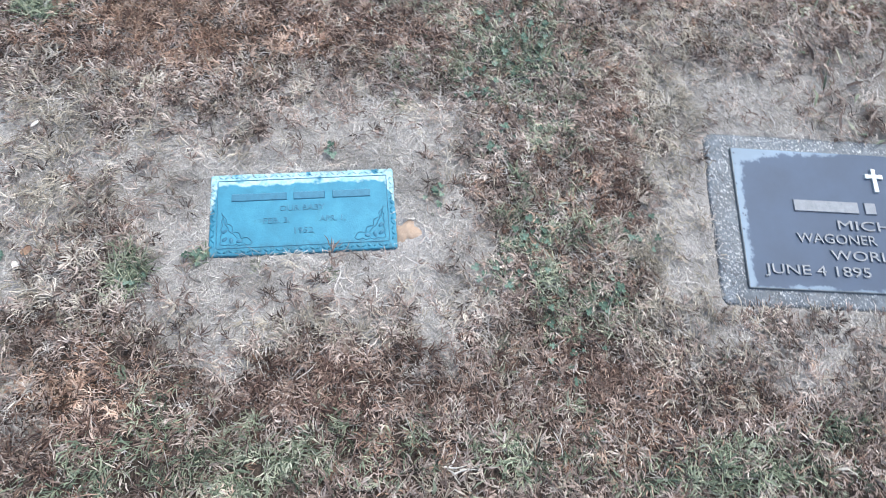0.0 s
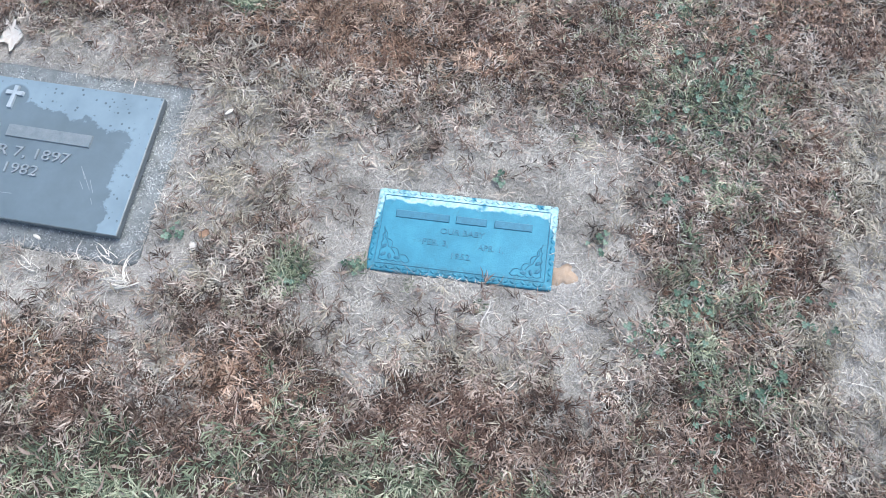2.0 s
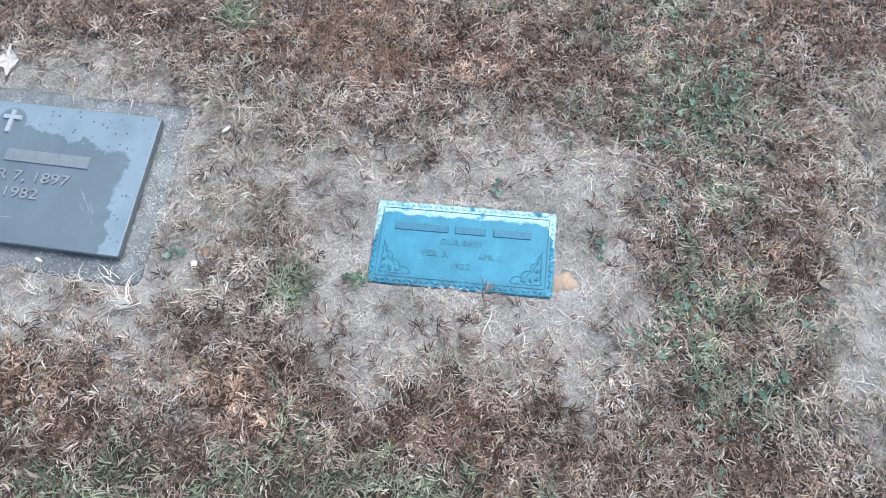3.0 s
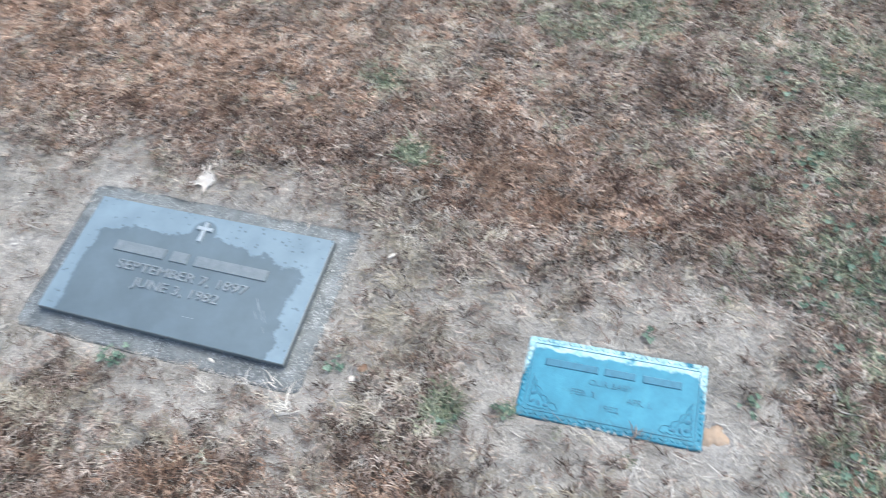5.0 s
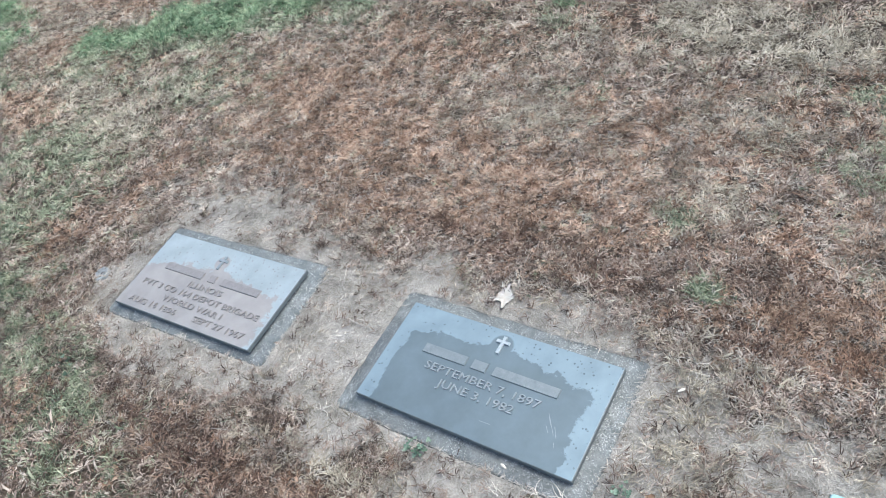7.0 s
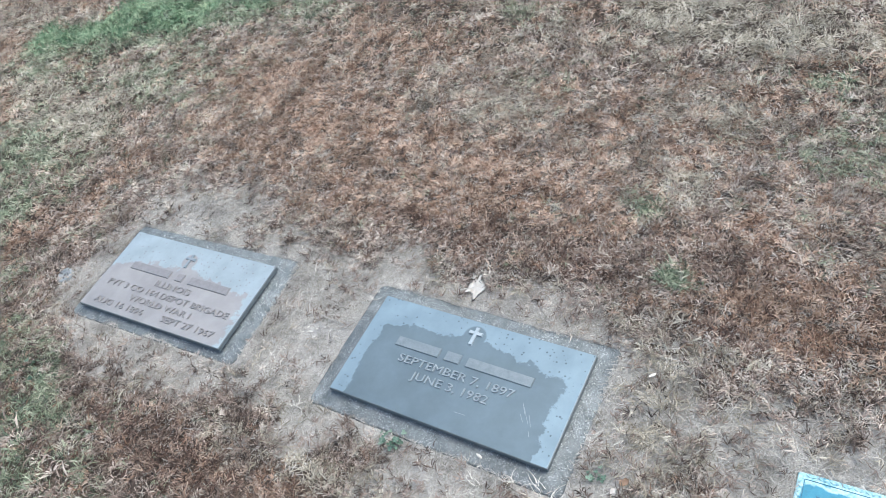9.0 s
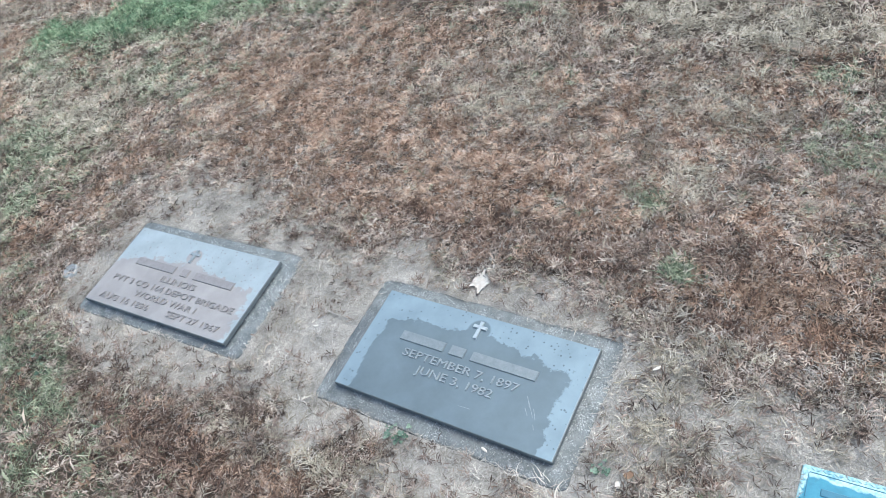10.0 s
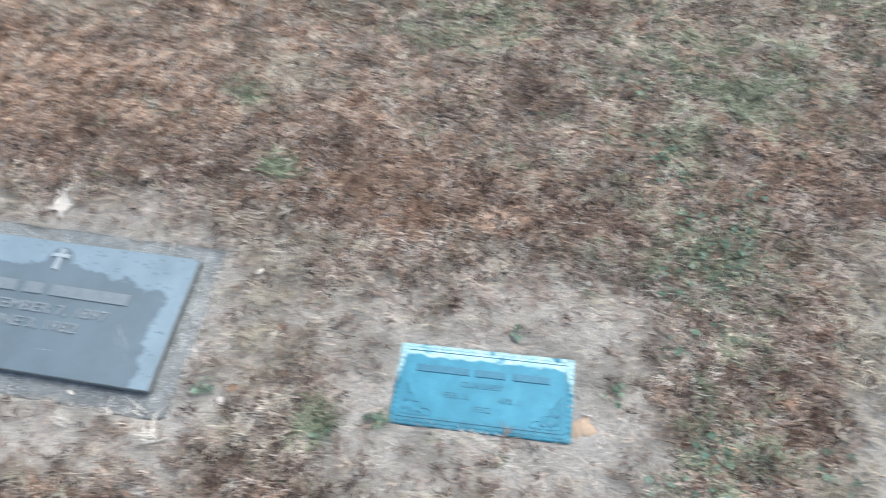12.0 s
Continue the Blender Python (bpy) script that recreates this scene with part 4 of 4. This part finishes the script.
def dry_leaf(x, y, size, turn, lobes, mat, label, tilt=8):
    """A curled, lobed leaf with a short stalk."""
    bm = bmesh.new()
    rnd = random.Random(int(size * 1e4))
    steps = 60
    rings = []
    for f in (0.45, 0.78, 1.0):
        ring = []
        for k in range(steps):
            a = 2 * math.pi * k / steps
            if lobes > 1:
                r = 0.5
                for at, reach, wide in ((1.22, 1.0, 0.2), (1.78, 1.0, 0.22), (3.46, 0.85, 0.3), (4.47, 0.95, 0.32), (5.9, 0.6, 0.6))[:lobes]:
                    d = (a - at + math.pi) % (2 * math.pi) - math.pi
                    r = max(r, reach * math.exp(-(d / wide) ** 2))
                r *= 1 + 0.06 * math.sin(a * 19)
            else:
                r = (0.55 + 0.45 * abs(math.cos(a))) * (1 + 0.05 * math.sin(9 * a))
            r *= f * size
            ring.append(bm.verts.new((r * math.cos(a), r * math.sin(a), 0.1 * size * f * f * (0.6 + 0.6 * math.sin(2 * a + 0.6)) + rnd.uniform(-0.02, 0.02) * size)))
        rings.append(ring)
    hub = bm.verts.new((0, 0, 0.02 * size))
    for k in range(steps):
        n = (k + 1) % steps
        bm.faces.new((hub, rings[0][k], rings[0][n]))
        for i in range(2):
            bm.faces.new((rings[i][k], rings[i + 1][k], rings[i + 1][n], rings[i][n]))
    bmesh.ops.solidify(bm, geom=bm.faces[:], thickness=0.0007)
    thing = new("dry_leaf", solid("dry_leaf", bm, mat, True))
    thing.matrix_world = pose(x, y, ground_at(x, y) + 0.012, tilt, -tilt / 2, turn)
    return tagged(thing, label, "leaf")


maple = dry_leaf(-0.078, 0.258, 0.046, 25, 5, LEAF_PALE, "pale cream fallen maple leaf beside the granite base")
bm = bmesh.new()
bmesh.ops.create_cone(bm, segments=6, radius1=0.0011, radius2=0.0007, depth=0.04, matrix=pose(-0.03, 0.0, 0.002, 0, 90, 0))
part("stalk", bm, LEAF_PALE, maple)
dry_leaf(0.463, -0.114, 0.011, 40, 1, LEAF_ORANGE, "small orange leaf scrap on straw")
dry_leaf(0.737, 0.194, 0.011, 70, 1, LEAF_ORANGE, "small reddish leaf scrap on worn turf")
dry_leaf(1.93, 0.74, 0.018, 70, 3, LEAF_PALE, "small pale fallen leaf in turf")
dry_leaf(0.448, -0.142, 0.009, 110, 1, LEAF_PALE, "small pale leaf scrap on straw")
dry_leaf(-0.229, 0.435, 0.012, 10, 1, LEAF_ORANGE, "small orange leaf scrap on turf")


def straw_sprig(x, y, turn, strands, length, label):
    """A bleached seed head: tapered strands that fan out from one foot."""
    rnd = random.Random(strands)
    bm = bmesh.new()
    for k in range(strands):
        a = radians(turn + rnd.gauss(0, 34))
        l, w = length * rnd.uniform(0.5, 1), rnd.uniform(0.0009, 0.0017)
        bend, rise = rnd.uniform(-0.9, 0.9), rnd.uniform(0.05, 0.25)
        off = Vector((rnd.gauss(0, length * 0.16), rnd.gauss(0, length * 0.1), 0))
        prev = None
        for i in range(5):
            f = i / 4
            b = a + bend * f
            c = Vector((l * f * math.cos(b) + off.x, l * f * math.sin(b) + off.y, 0.004 + l * rise * f * (1.1 - f)))
            s = Vector((-math.sin(b), math.cos(b), 0)) * w * (1 - 0.8 * f)
            ring = [bm.verts.new(c + s), bm.verts.new(c + Vector((0, 0, w))), bm.verts.new(c - s)]
            if prev:
                for q in range(2):
                    bm.faces.new((prev[q], ring[q], ring[q + 1], prev[q + 1]))
            prev = ring
    thing = new("straw_sprig", solid("straw_sprig", bm, CHIP))
    thing.location = (x, y, ground_at(x, y) + 0.011)
    return tagged(thing, label, "straw")


SPRIG = "bleached white straw sprig lying on worn soil"
for x, y, turn, n, l in ((0.345, -0.232, 185, 26, 0.062), (0.3, -0.19, 165, 5, 0.045), (0.24, -0.2, 190, 6, 0.04), (-0.37, -0.222, 60, 6, 0.04), (0.16, -0.235, 170, 5, 0.045), (1.2, -0.52, 20, 5, 0.05)):
    straw_sprig(x, y, turn, n, l, SPRIG)


def chip(x, y, size, turn, z=None):
    bm = bmesh.new()
    bmesh.ops.create_icosphere(bm, subdivisions=2, radius=1)
    for v in bm.verts:
        v.co *= 1 + 0.35 * noise.noise(v.co * 1.7 + Vector((x * 50, y * 50, 0)))
        v.co = Vector((v.co.x * size, v.co.y * size * 0.32, v.co.z * size * 0.2))
    thing = new("pale_chip", solid("pale_chip", bm, CHIP))
    thing.matrix_world = pose(x, y, (ground_at(x, y) + 0.004 if z is None else z) + size * 0.25, 5, 8, turn)
    tagged(thing, "small whitish chip of dry debris on soil", "debris", "pale chips in the worn soil")


for x, y, size, turn in ((-0.475, -0.013, 0.008, 20), (-0.49, -0.003, 0.006, 80), (-0.462, 0.002, 0.007, 130), (-0.455, -0.025, 0.005, 50), (-0.5, -0.022, 0.006, 10), (-0.483, 0.02, 0.005, 95), (-0.44, 0.012, 0.005, 60)):
    chip(x, y, size, turn)
chip(0.14, -0.172, 0.011, 160, 0.006)
chip(0.437, 0.15, 0.011, 50, 0.012)


def clay_mound():
    bm = bmesh.new()
    bmesh.ops.create_grid(bm, x_segments=24, y_segments=24, size=0.044)
    for v in bm.verts:
        a = math.atan2(v.co.y, v.co.x)
        r = Vector((v.co.x * 1.35, v.co.y * 0.95)).length / (0.031 * (1 + 0.2 * math.sin(2 * a + 1) + 0.5 * noise.noise(Vector((math.cos(a) * 1.5, math.sin(a) * 1.5, 4)))))
        v.co.z = 0.008 * max(0.0, 1 - r * r) ** 0.7 - 0.004 * r + 0.002 * noise.noise(v.co * 120)
    thing = new("clay_mound", solid("clay_mound", bm, CLAY, True))
    thing.location = (1.139, -0.08, ground_at(1.139, -0.08))
    tagged(thing, "small smooth mound of orange clay soil", "soil mound")


clay_mound()


def ground_tag():
    """A dull round metal marker pressed into the turf."""
    bm = bmesh.new()
    profile = [(0.0, 0.004), (0.012, 0.004), (0.015, 0.009), (0.019, 0.008), (0.022, 0.012), (0.027, 0.012), (0.029, 0.008), (0.029, -0.01)]
    steps = 28
    rings = [[bm.verts.new((r * math.cos(2 * math.pi * k / steps), r * math.sin(2 * math.pi * k / steps), z)) for k in range(steps)] for r, z in profile[1:]]
    for k in range(steps):
        n = (k + 1) % steps
        for i in range(len(rings) - 1):
            bm.faces.new((rings[i][k], rings[i + 1][k], rings[i + 1][n], rings[i][n]))
    thing = new("ground_tag", solid("ground_tag", bm, TAG_METAL, True))
    thing.matrix_world = pose(-1.49, -0.105, ground_at(-1.49, -0.105), 6, -4, 0)
    tagged(thing, "dull grey round metal disc sunk in dry turf", "metal disc")
    bm = bmesh.new()
    hub = bm.verts.new((0, 0, 0.002))
    rim = [bm.verts.new((0.0122 * math.cos(2 * math.pi * k / steps), 0.0122 * math.sin(2 * math.pi * k / steps), 0.004)) for k in range(steps)]
    for k in range(steps):
        bm.faces.new((hub, rim[k], rim[(k + 1) % steps]))
    part("recess", bm, DARK_GAP, thing, "dark sunken centre")
    for turn in (20, 110):
        bm = bmesh.new()
        add_box(bm, -0.011, 0.011, -0.0022, 0.0022, 0.002, 0.0055, 0.0006)
        bmesh.ops.rotate(bm, verts=bm.verts[:], matrix=Matrix.Rotation(radians(turn), 3, "Z"))
        part("spoke", bm, TAG_METAL, thing)


ground_tag()
